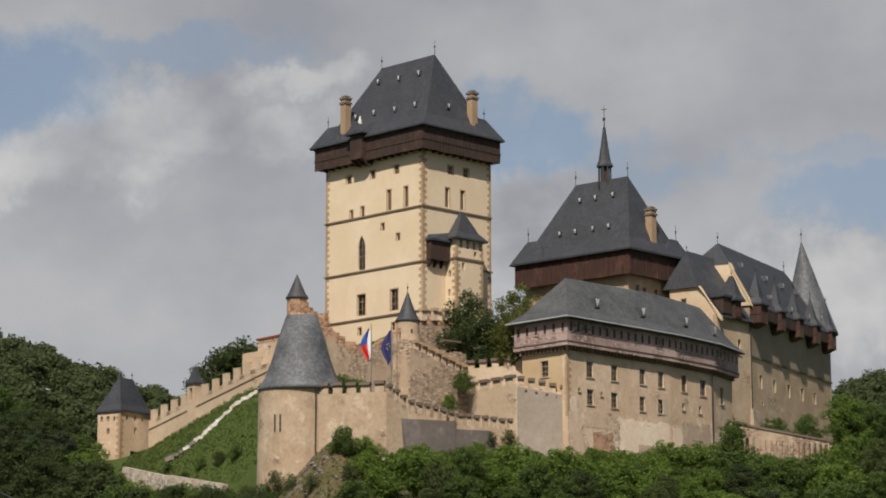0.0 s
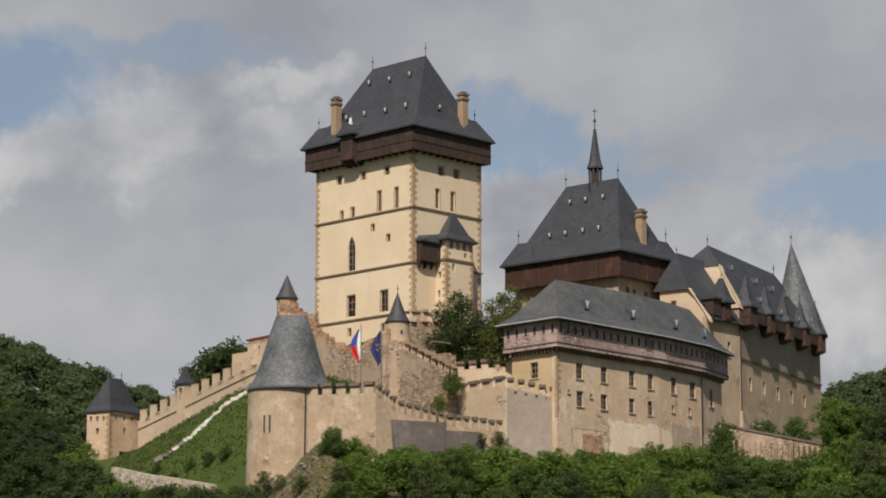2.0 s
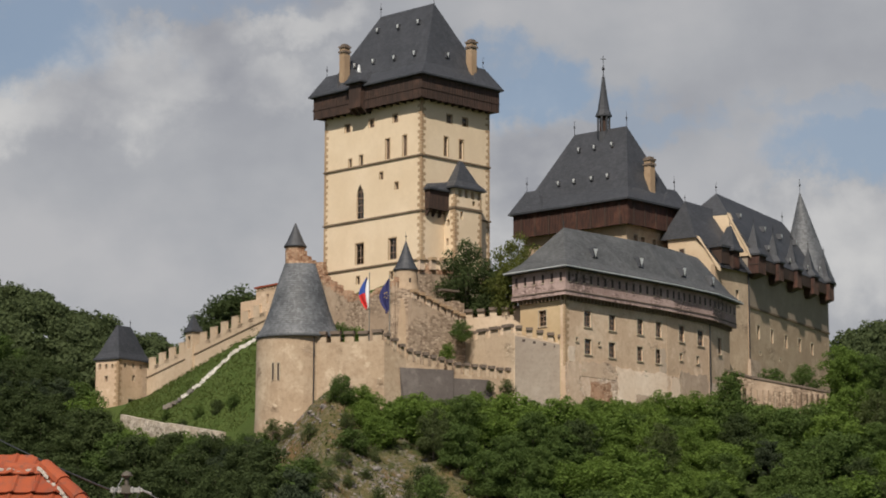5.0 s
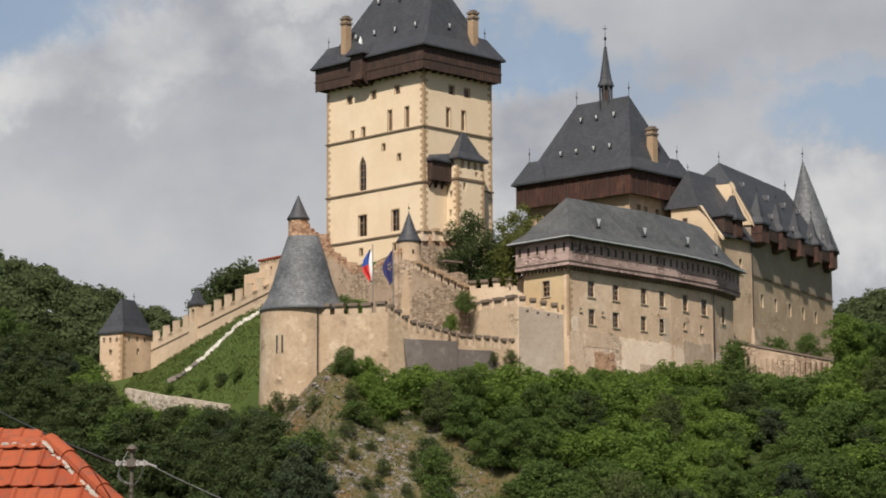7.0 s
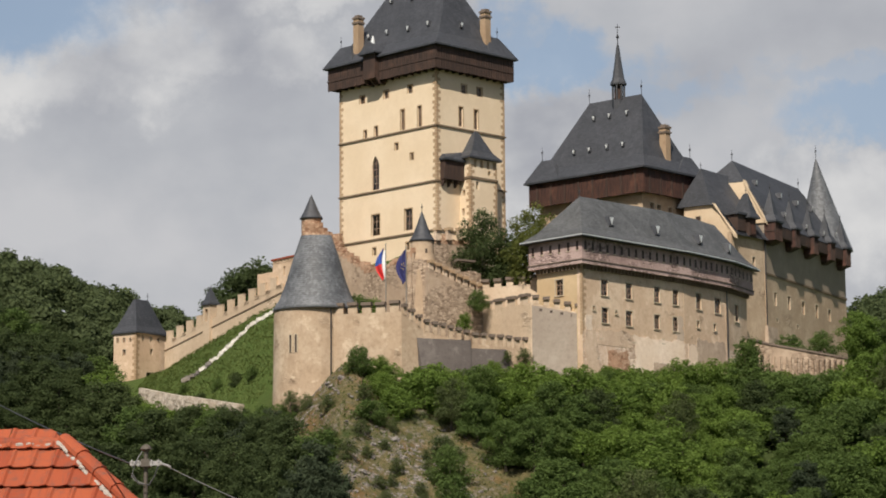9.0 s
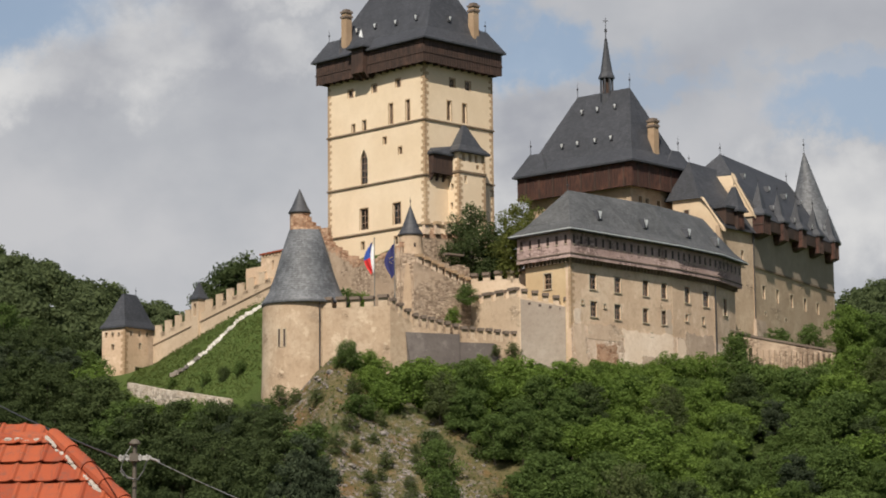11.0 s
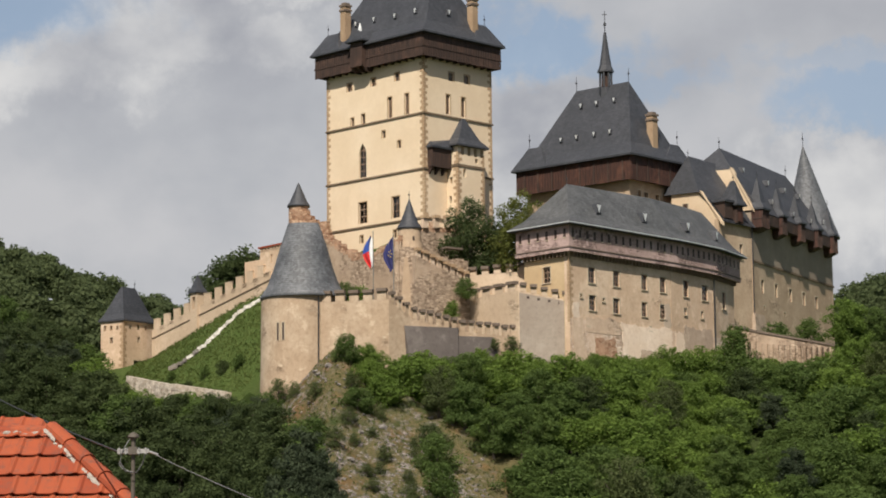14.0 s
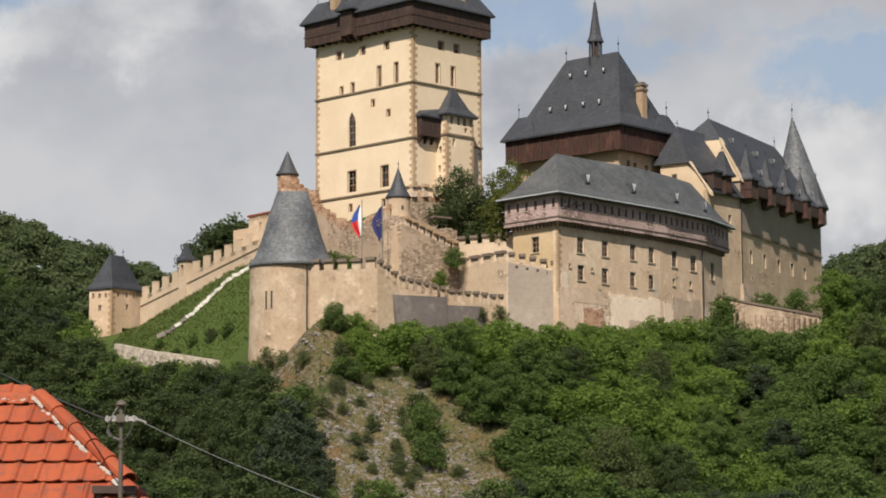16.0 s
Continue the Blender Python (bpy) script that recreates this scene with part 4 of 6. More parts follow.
    for i, n in ((0, 15), (1, 8), (2, 6), (7, 6)):
        p0, p1 = out[i], out[(i + 1) % 8]
        L = (Vector(p1) - Vector(p0)).length
        for k in range(n):
            a = L * (k + 0.5) / n
            # a dark plate paints the shaded slit; the wall is not cut
            part("slit_window", bar(p0, p1, a - 0.26, a + 0.26, -0.05, 0.03, 58.7, 60.1), BOARD_AND_HOLE, H, "dark slit window, its shaded opening a dark plate")
            part("slit_sill", bar(p0, p1, a - 0.34, a + 0.34, -0.02, 0.1, 58.55, 58.68), SILL, H)
    # corbels take the dark trim colour to carry the shade under the parapet
    for i, n in ((0, 30), (1, 15), (2, 11), (7, 12)):
        p0, p1 = ring[i], ring[(i + 1) % 8]
        L = (Vector(p1) - Vector(p0)).length
        for k in range(n):
            a = L * (k + 0.5) / n
            part("corbel", bar(p0, p1, a - 0.17, a + 0.17, -0.02, 0.62, 55.7, 56.4), TRIM, H)
    eaves = offset(ring, 2.0)
    r = [(20.3, 393.4), (35.2, 408.6), (42.0, 418.5), (46.0, 425.5)]
    tops = [r[0], r[1], r[2], r[3], r[3], r[2], r[1], r[0]]
    R = part("roof", roof_solid(eaves, tops, 61.0, 69.0, (0.28, 0.2)), SLATE_GREEN, T, "grey-green weathered slate roof")
    finial(R, *r[0], 68.9, 1.6)
    for i in (7, 0, 1, 2):
        p0, p1 = eaves[i], eaves[(i + 1) % 8]
        part("gutter", bar(p0, p1, 0, (Vector(p1) - Vector(p0)).length, -0.04, 0.1, 60.86, 61.0), LEAD, R, "pale metal eaves strip")
    for i, s, t in ((0, 0.27, 0.46), (0, 0.74, 0.44), (1, 0.45, 0.42), (2, 0.25, 0.38)):
        e = Vector(eaves[i]).lerp(Vector(eaves[i + 1]), s)
        q = e.lerp(Vector(r[i]).lerp(Vector(r[i + 1]), s), t)
        vent(R, (q.x, q.y, 61.0 + 8.0 * (0.2 + (t - 0.28) / 0.72 * 0.8) + 0.3), along(ring[i], ring[i + 1])[1], 1.35)
    part("drainpipe", lathe(*(Vector(D) + Vector((0.25, -0.2))), [(0.1, 40), (0.1, 56.4)], 8), IRON, T)


long_house()


# ---- the palace range with its timber oriels ----
def palace():
    P = Plan(53.8, 416.9, 62.0)
    Lx, Ly = 42.9, 15.0
    T = thing("palace", (*P.at(20, 7), 42.0), "tan-plastered palace range with dark slate roof and oriels", "palace")
    ops = [(4.0, 5.3, 53.8, 56.2), (10.9, 12.2, 53.8, 56.2), (18.2, 19.6, 53.7, 56.1), (25.4, 26.8, 53.8, 56.2), (32.3, 33.7, 53.9, 56.1), (4.8, 5.6, 50.9, 51.6), (15.2, 16.0, 50.8, 51.5), (26.6, 27.4, 50.7, 51.4)]
    face_with_windows(T, "wall", P.at(0, 0), P.at(Lx, 0), 40, 59.0, 1.2, ops, TAN, sill=False, depth=0.25)
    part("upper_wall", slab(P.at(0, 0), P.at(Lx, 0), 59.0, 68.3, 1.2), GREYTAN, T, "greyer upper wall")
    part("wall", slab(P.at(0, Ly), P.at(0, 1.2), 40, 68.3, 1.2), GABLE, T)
    part("wall", slab(P.at(Lx, 1.2), P.at(Lx, Ly), 40, 68.3, 1.2), TAN, T)
    part("wall", slab(P.at(Lx - 1.2, Ly), P.at(1.2, Ly), 40, 68.3, 1.2), TAN, T)
    part("string_course", P.box(-0.1, Lx + 0.1, -0.2, 0, 58.9, 59.25), TRIM, T)
    # gable wall towards the church tower, cut off below the half hip
    V, pts = [], [(-0.4, 68.0), (15.4, 68.0), (11.4, 75.6), (3.6, 75.6)]
    for dx in (0.0, 1.0):
        V += [(*P.at(dx - 0.3, y), z) for y, z in pts]
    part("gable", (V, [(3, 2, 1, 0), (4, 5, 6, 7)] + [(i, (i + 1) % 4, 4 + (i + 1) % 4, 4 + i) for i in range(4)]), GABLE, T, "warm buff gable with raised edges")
    for (y0, z0), (y1, z1) in (((-0.7, 67.6), (3.5, 75.6)), ((15.7, 67.6), (11.5, 75.6))):
        q = [(-0.5, y0, z0), (1.0, y0, z0), (1.0, y1, z1), (-0.5, y1, z1)]
        Vq = [(*P.at(a, b), c) for a, b, c in q] + [(*P.at(a, b), c + 0.4) for a, b, c in q]
        part("gable_edge", (Vq, [(3, 2, 1, 0), (4, 5, 6, 7)] + [(i, (i + 1) % 4, 4 + (i + 1) % 4, 4 + i) for i in range(4)]), GABLE, T)
    a, b = P.at(4.6, 7.5), P.at(Lx - 4.0, 7.5)
    V = [(*P.at(0.6, -1.5), 67.9), (*P.at(Lx - 0.6, -1.5), 67.9), (*P.at(Lx - 0.6, Ly + 1.5), 67.9), (*P.at(0.6, Ly + 1.5), 67.9), (*P.at(0.0, 3.5), 75.8), (*P.at(0.0, 11.5), 75.8), (*a, 80.6), (*b, 80.6)]
    R = part("roof", (V, [(0, 1, 7, 6, 4), (1, 2, 7), (2, 3, 5, 6, 7), (4, 6, 5), (0, 4, 5, 3), (3, 2, 1, 0)]), SLATE, T, "long dark slate roof with a half hip")
    finial(R, *a, 80.4, 2.2)
    finial(R, *b, 80.4, 2.2)
    for x, t in ((6.5, 0.62), (17.5, 0.56), (26, 0.55), (10.5, 0.2), (19.5, 0.12), (29, 0.12), (34, 0.55), (38, 0.2)):
        vent(R, (*P.at(x, -1.5 + 9.0 * t), 68.0 + 13.2 * t + 0.3), -P.v, 0.8)
    # timber oriels under their own pointed roofs
    for x in (1.7, 11.4, 21.0, 30.2, 39.0):
        w = 1.15 if x > 5 else 1.7
        O = part("oriel", P.box(x - w, x + w, -2.05, -0.02, 64.9, 68.4), REDWOOD, T, "red-brown timber oriel under a pointed slate roof")
        for k in range(5):
            q = x - w + 0.1 + k * (2 * w - 0.2) / 4
            part("oriel_post", P.box(q - 0.09, q + 0.09, -2.15, -2.05, 64.9, 68.4), DARKWOOD, O)
        part("oriel_post", P.box(x - w - 0.08, x - w, -2.05, -0.1, 66.4, 66.6), DARKWOOD, O)
        part("oriel_corbel", prism(P.rect(x - w * 0.6, x + w * 0.6, -0.6, -0.02), 64.2, 64.9, P.rect(x - w, x + w, -2.0, -0.02)), DARKWOOD, O)
        e = w + 0.25
        part("oriel_roof", roof_solid(P.rect(x - e, x + e, -2.4, 1.2), [P.at(x, -0.6)] * 4, 68.4, 73.9 + (0.3 if x < 5 else 0.0), (0.42, 0.2)), SLATE, O)
        finial(O, *P.at(x, -0.6), 73.6, 1.6)
    part("wooden_gallery", P.box(0.5, Lx - 1.6, -1.45, -0.02, 65.9, 67.85), DARKWOOD, T, "dark boarded gallery between the oriels")
    part("wall_foot", prism(P.rect(-0.8, 5.2, -0.9, 0.5), 40, 49.8, P.rect(-0.25, 4.4, -0.3, 0.5)), ROUGHSTONE, T, "dark rubble wall foot at the corner")
    part("drainpipe", lathe(*P.at(-0.15, -0.15), [(0.1, 44), (0.1, 66)], 8), IRON, T)
    # round apse tower at the far end
    c = P.at(40.6, 4.4)
    S = part("round_turret", lathe(*c, [(3.3, 40), (3.3, 69.2)], 28), TAN, T, "round turret with a tall conical slate roof")
    V, Fs = lathe(0, 0, [(5.4, 68.2), (5.45, 68.5), (4.7, 70.8), (0.12, 86.3)], 36)
    lean = lambda z: 1.1 * (86.3 - z) / 18.0  # the cone's foot is shifted off its tip to fit the outline seen from the camera
    part("cone_roof", ([(c[0] + x + lean(z), c[1] + y, z) for x, y, z in V], Fs), SLATE_OLD, S)
    finial(S, *c, 86.1, 3.0)
    set_back(T, 1.06)


palace()


# ---- the wing between the long house and the palace ----
def middle_wing():
    P = Plan(50.0, 434.0, 49.0)
    Lx, Ly = 10.5, 10.4
    T = thing("middle_wing", (*P.at(5, 5), 42.0), "cream gabled wing with a slate roof beside the palace", "house")
    face_with_windows(T, "wall", P.at(0, 0), P.at(Lx, 0), 42, 69.2, 0.9, [(1.2, 2.2, 62.6, 65.4), (6.6, 7.6, 62.4, 65.2)], TAN)
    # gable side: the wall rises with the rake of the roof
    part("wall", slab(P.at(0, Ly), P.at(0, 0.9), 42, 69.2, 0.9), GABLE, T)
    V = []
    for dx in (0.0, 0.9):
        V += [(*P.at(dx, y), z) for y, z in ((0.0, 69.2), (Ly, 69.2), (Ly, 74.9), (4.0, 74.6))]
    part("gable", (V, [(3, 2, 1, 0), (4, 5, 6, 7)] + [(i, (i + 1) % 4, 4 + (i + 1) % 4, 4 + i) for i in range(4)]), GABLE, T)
    p0, p1 = P.at(0, Ly), P.at(0, 0)
    # dark plate stands for the window's unlit inside
    win = part("window", bar(p0, p1, 2.6, 3.7, -0.02, 0.04, 71.2, 72.8), BOARD_AND_HOLE, T, "small dark gable window")
    part("surround", join(bar(p0, p1, 2.4, 2.6, -0.02, 0.08, 71.1, 72.9), bar(p0, p1, 3.7, 3.9, -0.02, 0.08, 71.1, 72.9), bar(p0, p1, 2.4, 3.9, -0.02, 0.1, 70.95, 71.1)), SILL, win)
    part("wall", slab(P.at(Lx, 0.9), P.at(Lx, Ly), 42, 69.2, 0.9), TAN, T)
    part("wall", slab(P.at(Lx - 0.9, Ly), P.at(0.9, Ly), 42, 74, 0.9), TAN, T)
    V = [(*P.at(0.5, -0.9), 68.6), (*P.at(Lx + 0.2, -0.9), 68.6), (*P.at(Lx + 0.2, Ly + 1.6), 74.8), (*P.at(-0.5, Ly + 1.6), 74.8), (*P.at(-0.5, 3.9), 74.6), (*P.at(2.2, 8.0), 82.2), (*P.at(Lx + 4.0, 7.0), 81.4)]
    R = part("roof", (V, [(0, 1, 6, 5, 4), (4, 5, 3), (3, 5, 6, 2), (1, 2, 6), (0, 4, 3, 2, 1)]), SLATE, T)
    finial(R, *P.at(2.2, 8.0), 82.0, 1.4)
    V = []
    for dx in (-0.2, 0.4):
        V += [(*P.at(dx, y), z) for y, z in ((-1.1, 67.9), (-0.9, 68.7), (3.9, 74.8), (3.6, 74.8), (-0.7, 68.2))]
    part("gable_edge", (V, [(4, 3, 2, 1, 0), (5, 6, 7, 8, 9)] + [(i, (i + 1) % 5, 5 + (i + 1) % 5, 5 + i) for i in range(5)]), GABLE, T)
    O = part("dormer", P.box(4.6, 6.6, -1.0, 2.0, 68.9, 72.4), DARKWOOD, T, "timber dormer with a pointed slate roof")
    part("dormer_front", P.box(4.9, 6.3, -1.1, -1.0, 69.2, 72.2), REDWOOD, O)
    part("dormer_roof", roof_solid(P.rect(4.0, 7.2, -1.6, 3.4), [P.at(5.6, 0.0), P.at(5.6, 0.0), P.at(5.6, 1.0), P.at(5.6, 1.0)], 72.4, 77.0, (0.3, 0.2)), SLATE, O)
    finial(O, *P.at(5.6, 0.4), 76.8, 1.3)
    D = part("lower_dormer", P.box(1.6, 4.2, -0.4, 3.0, 69.6, 72.6), BOARD_AND_HOLE, T, "slate-hung dormer")
    part("dormer_roof", P.box(1.2, 4.4, -0.8, 4.6, 72.6, 73.0), SLATE, D)


middle_wing()


# ---- the well tower: round to the valley, with a truncated slate cone ----
def well_tower():
    c = (-23.0, 386.0)
    r = 6.45
    T = thing("well_tower", (*c, 26.0), "round buff-plastered tower with a swept slate cone roof", "tower")
    V, Fs = lathe(c[0] - 0.4, c[1], [(r + 0.4, 26), (r + 0.1, 38), (r, 49.4)], 48)
    part("wall", (V, Fs), STAINED, T)
    n = 56
    rings = [(7.0, 1.0, 49.1, 0), (7.05, 1.0, 49.4, 0), (5.9, 1.0, 51.2, 0), (4.8, 1.0, 54.2, 0), (3.9, 1.0, 57.4, 0), (2.5, 0.5, 61.6, 0)]
    V, Fs = [], []
    for rr, sq, z, _ in rings:
        for i in range(n):
            a = 2 * math.pi * i / n
            V.append((c[0] + rr * math.cos(a), c[1] + rr * sq * math.sin(a), z))
    for k in range(len(rings) - 1):
        Fs += [(k * n + i, k * n + (i + 1) % n, (k + 1) * n + (i + 1) % n, (k + 1) * n + i) for i in range(n)]
    Fs += [tuple(range(n - 1, -1, -1)), tuple(range((len(rings) - 1) * n, len(rings) * n))]
    part("roof", (V, Fs), SLATE_OLD, T, "swept cone roof of streaked old slate")
    for a in (-2.11, -1.96):
        p = Vector((c[0] - 0.4 + (r + 0.1) * math.cos(a), c[1] + (r + 0.1) * math.sin(a)))
        t = Vector((-math.sin(a), math.cos(a)))
        p0, p1 = tuple(p - t * 0.3), tuple(p + t * 0.3)
        # the slit's inner darkness is a dark plate on the round wall
        w = part("slit_window", bar(p0, p1, 0.12, 0.48, -0.1, 0.02, 42.0, 44.8), BOARD_AND_HOLE, T, "narrow dark slit window")
        part("surround", join(bar(p0, p1, -0.02, 0.12, -0.1, 0.07, 41.9, 44.9), bar(p0, p1, 0.48, 0.62, -0.1, 0.07, 41.9, 44.9), bar(p0, p1, 0.12, 0.48, -0.1, 0.07, 44.8, 44.95)), SILL, w)
    part("drainpipe", lathe(-20.3, 380.05, [(0.1, 37), (0.1, 49)], 8), IRON, T)
    return T


well_tower()


# ---- curtain walls ----
def curtain(name, label, runs, mat, merlons, thick=1.3, foot=None):
    """runs: (p0, p1, foot z0, z1, top z0, z1); merlons: (number, width, height) by run."""
    x, y = runs[0][0]
    T = thing(name, (x, y, min(r[2] for r in runs)), label, "castle wall")
    for (p0, p1, b0, b1, t0, t1), m in zip(runs, merlons):
        part("wall", wall_run(p0, p1, b0, b1, t0, t1, thick), mat, T)
        if m:
            merlon_row(T, p0, p1, t0, t1, 0.42, *m, mat)
    return T


curtain("curtain_wall", "buff plastered castle wall with merlons by the well tower",
        [((-20.2, 380.7), (-9.0, 377.0), 30, 34, 48.0, 48.0)], STAINED, [(5, 1.55, 1.25)])
lower = curtain("curtain_wall", "rough castle wall stepping down with a row of merlons",
        [((-9.0, 377.0), (-5.6, 379.6), 33, 34, 47.9, 45.5), ((-5.6, 379.6), (2.0, 382.6), 33, 34, 45.2, 43.4), ((2.0, 382.6), (11.6, 386.6), 34, 36, 43.4, 42.7)],
        STAINED, [(3, 0.7, 1.3), (6, 0.72, 1.55), (7, 0.8, 1.45)])
part("talus", prism([(-4.9, 377.5), (1.9, 380.9), (2.0, 382.5), (-6.0, 379.3)], 33, 43.9, [(-6.6, 378.3), (2.0, 382.2), (2.0, 382.55), (-6.3, 379.2)]), GREYWALL, lower, "dark grey sloping buttress face")
part("talus", prism([(2.0, 381.3), (10.0, 384.8), (10.2, 386.0), (2.0, 382.55)], 33, 42.6, [(2.0, 382.2), (7.6, 384.5), (7.6, 384.9), (2.0, 382.55)]), GREYWALL, lower, "grey sloping wall foot")
curtain("bastion", "square buff bastion wall with merlons beside the long house",
        [((1.6, 398.0), (11.7, 385.6), 38, 34, 50.0, 50.3), ((11.7, 385.6), (20.25, 386.0), 34, 36, 50.3, 48.5)], PALE, [(5, 2.0, 1.15), (5, 0.95, 0.95)])
part("grey_face", wall_run((11.9, 385.46), (20.3, 385.84), 34, 36, 49.9, 48.3, 0.12), GREYBUFF, lower, "grey rendered wall face")
# small holes painted as dark plates on the face, their inner shade as colour
for k in range(4):
    part("loophole", bar((11.9, 385.46), (19.45, 385.86), 1.2 + 1.7 * k, 1.65 + 1.7 * k, -0.02, 0.05, 48.9 - 0.3 * k, 49.3 - 0.3 * k), BOARD_AND_HOLE, lower)
curtain("inner_wall", "pale inner castle wall with merlons below the trees",
        [((3.6, 397.6), (13.6, 394.2), 44, 44, 54.3, 54.6)], PALE, [(5, 1.2, 0.9)])


def ruined_edge(p0, p1, z0, z1, thick, base, seed):
    """A broken wall top: stones and brick in uneven steps."""
    rnd = random.Random(seed)
    L = (Vector(p1) - Vector(p0)).length
    geos, a = [], 0.0
    while a < L:
        w = rnd.uniform(0.6, 1.5)
        z = z0 + (z1 - z0) * a / L
        geos.append(bar(p0, p1, a, min(a + w, L), -thick, 0.03, z - 0.6, z + rnd.choice((0.0, 0.35, 0.8, 1.1)) + rnd.uniform(-0.15, 0.15)))
        a += w
    return geos


def upper_ward():
    T = thing("upper_ward_wall", (-10, 398, 44), "high rubble stone wall with a broken top round the keep", "castle wall")
    runs = [((-24.5, 411.0), (-20.1, 404.4), 46, 44, 65.0, 61.6, 3), ((-20.1, 404.4), (-15.8, 399.6), 44, 44, 61.4, 58.0, 13), ((-15.8, 399.6), (-12.4, 395.9), 44, 43, 57.8, 58.0, 5),
            ((-12.4, 395.9), (-7.6, 390.7), 43, 42, 58.0, 59.4, 15), ((-8.2, 391.0), (-3.4, 389.9), 42, 42, 58.2, 57.6, 11), ((-3.4, 389.9), (3.8, 396.0), 42, 44, 57.4, 55.6, 7), ((-5.0, 397.5), (4.5, 405.5), 50, 50, 62.6, 63.2, 9)]
    for p0, p1, b0, b1, t0, t1, s in runs:
        part("wall", wall_run(p0, p1, b0, b1, t0, t1, 1.6), RUBBLE, T)
        for g in ruined_edge(p0, p1, t0, t1, 1.5, b0, s):
            part("broken_top", g, BRICK if s in (3, 5, 9, 13, 15) else RUBBLE, T)
    # stepped merlons: up to the keep, and down the ward
    merlon_row(T, (-4.2, 397.6), (3.4, 404.0), 62.6, 63.6, 0.6, 4, 0.95, 1.5, SPECKLE, QUOIN)
    part("wall", wall_run((-4.9, 388.6), (4.0, 394.9), 42, 44, 56.6, 52.9, 0.9), RUBBLE, T)
    merlon_row(T, (-4.9, 388.6), (4.0, 394.9), 56.6, 52.9, 0.45, 8, 0.85, 1.05, SPECKLE, QUOIN)
    part("timber_shelter", prism([(0.2, 394.6), (3.0, 397.0), (2.2, 398.0), (-0.6, 395.6)], 58.6, 58.9), COPING, T, "dark timber lean-to roof")
    # watch turret
    c = (-5.9, 393.0)
    W = thing("watch_turret", (*c, 42), "small round wall turret with a pointed slate cone", "turret")
    part("wall", lathe(*c, [(2.7, 42), (2.5, 56.5), (2.0, 59.4), (1.9, 61.7)], 24), TAN, W)
    part("cone_roof", lathe(*c, [(2.1, 61.5), (2.15, 61.7), (1.5, 62.7), (0.85, 64.4), (0.08, 66.6)], 24), SLATE, W)
    finial(W, *c, 66.4, 1.6)
    for a in (-2.3, -1.2):
        p = Vector((c[0] + 1.99 * math.cos(a), c[1] + 1.99 * math.sin(a)))
        t = Vector((-math.sin(a), math.cos(a)))
        # slits as dark plates: the shade inside is their colour
        part("slit_window", bar(tuple(p - t * 0.2), tuple(p + t * 0.2), 0, 0.36, -0.1, 0.03, 59.4, 60.1), BOARD_AND_HOLE, W)


upper_ward()


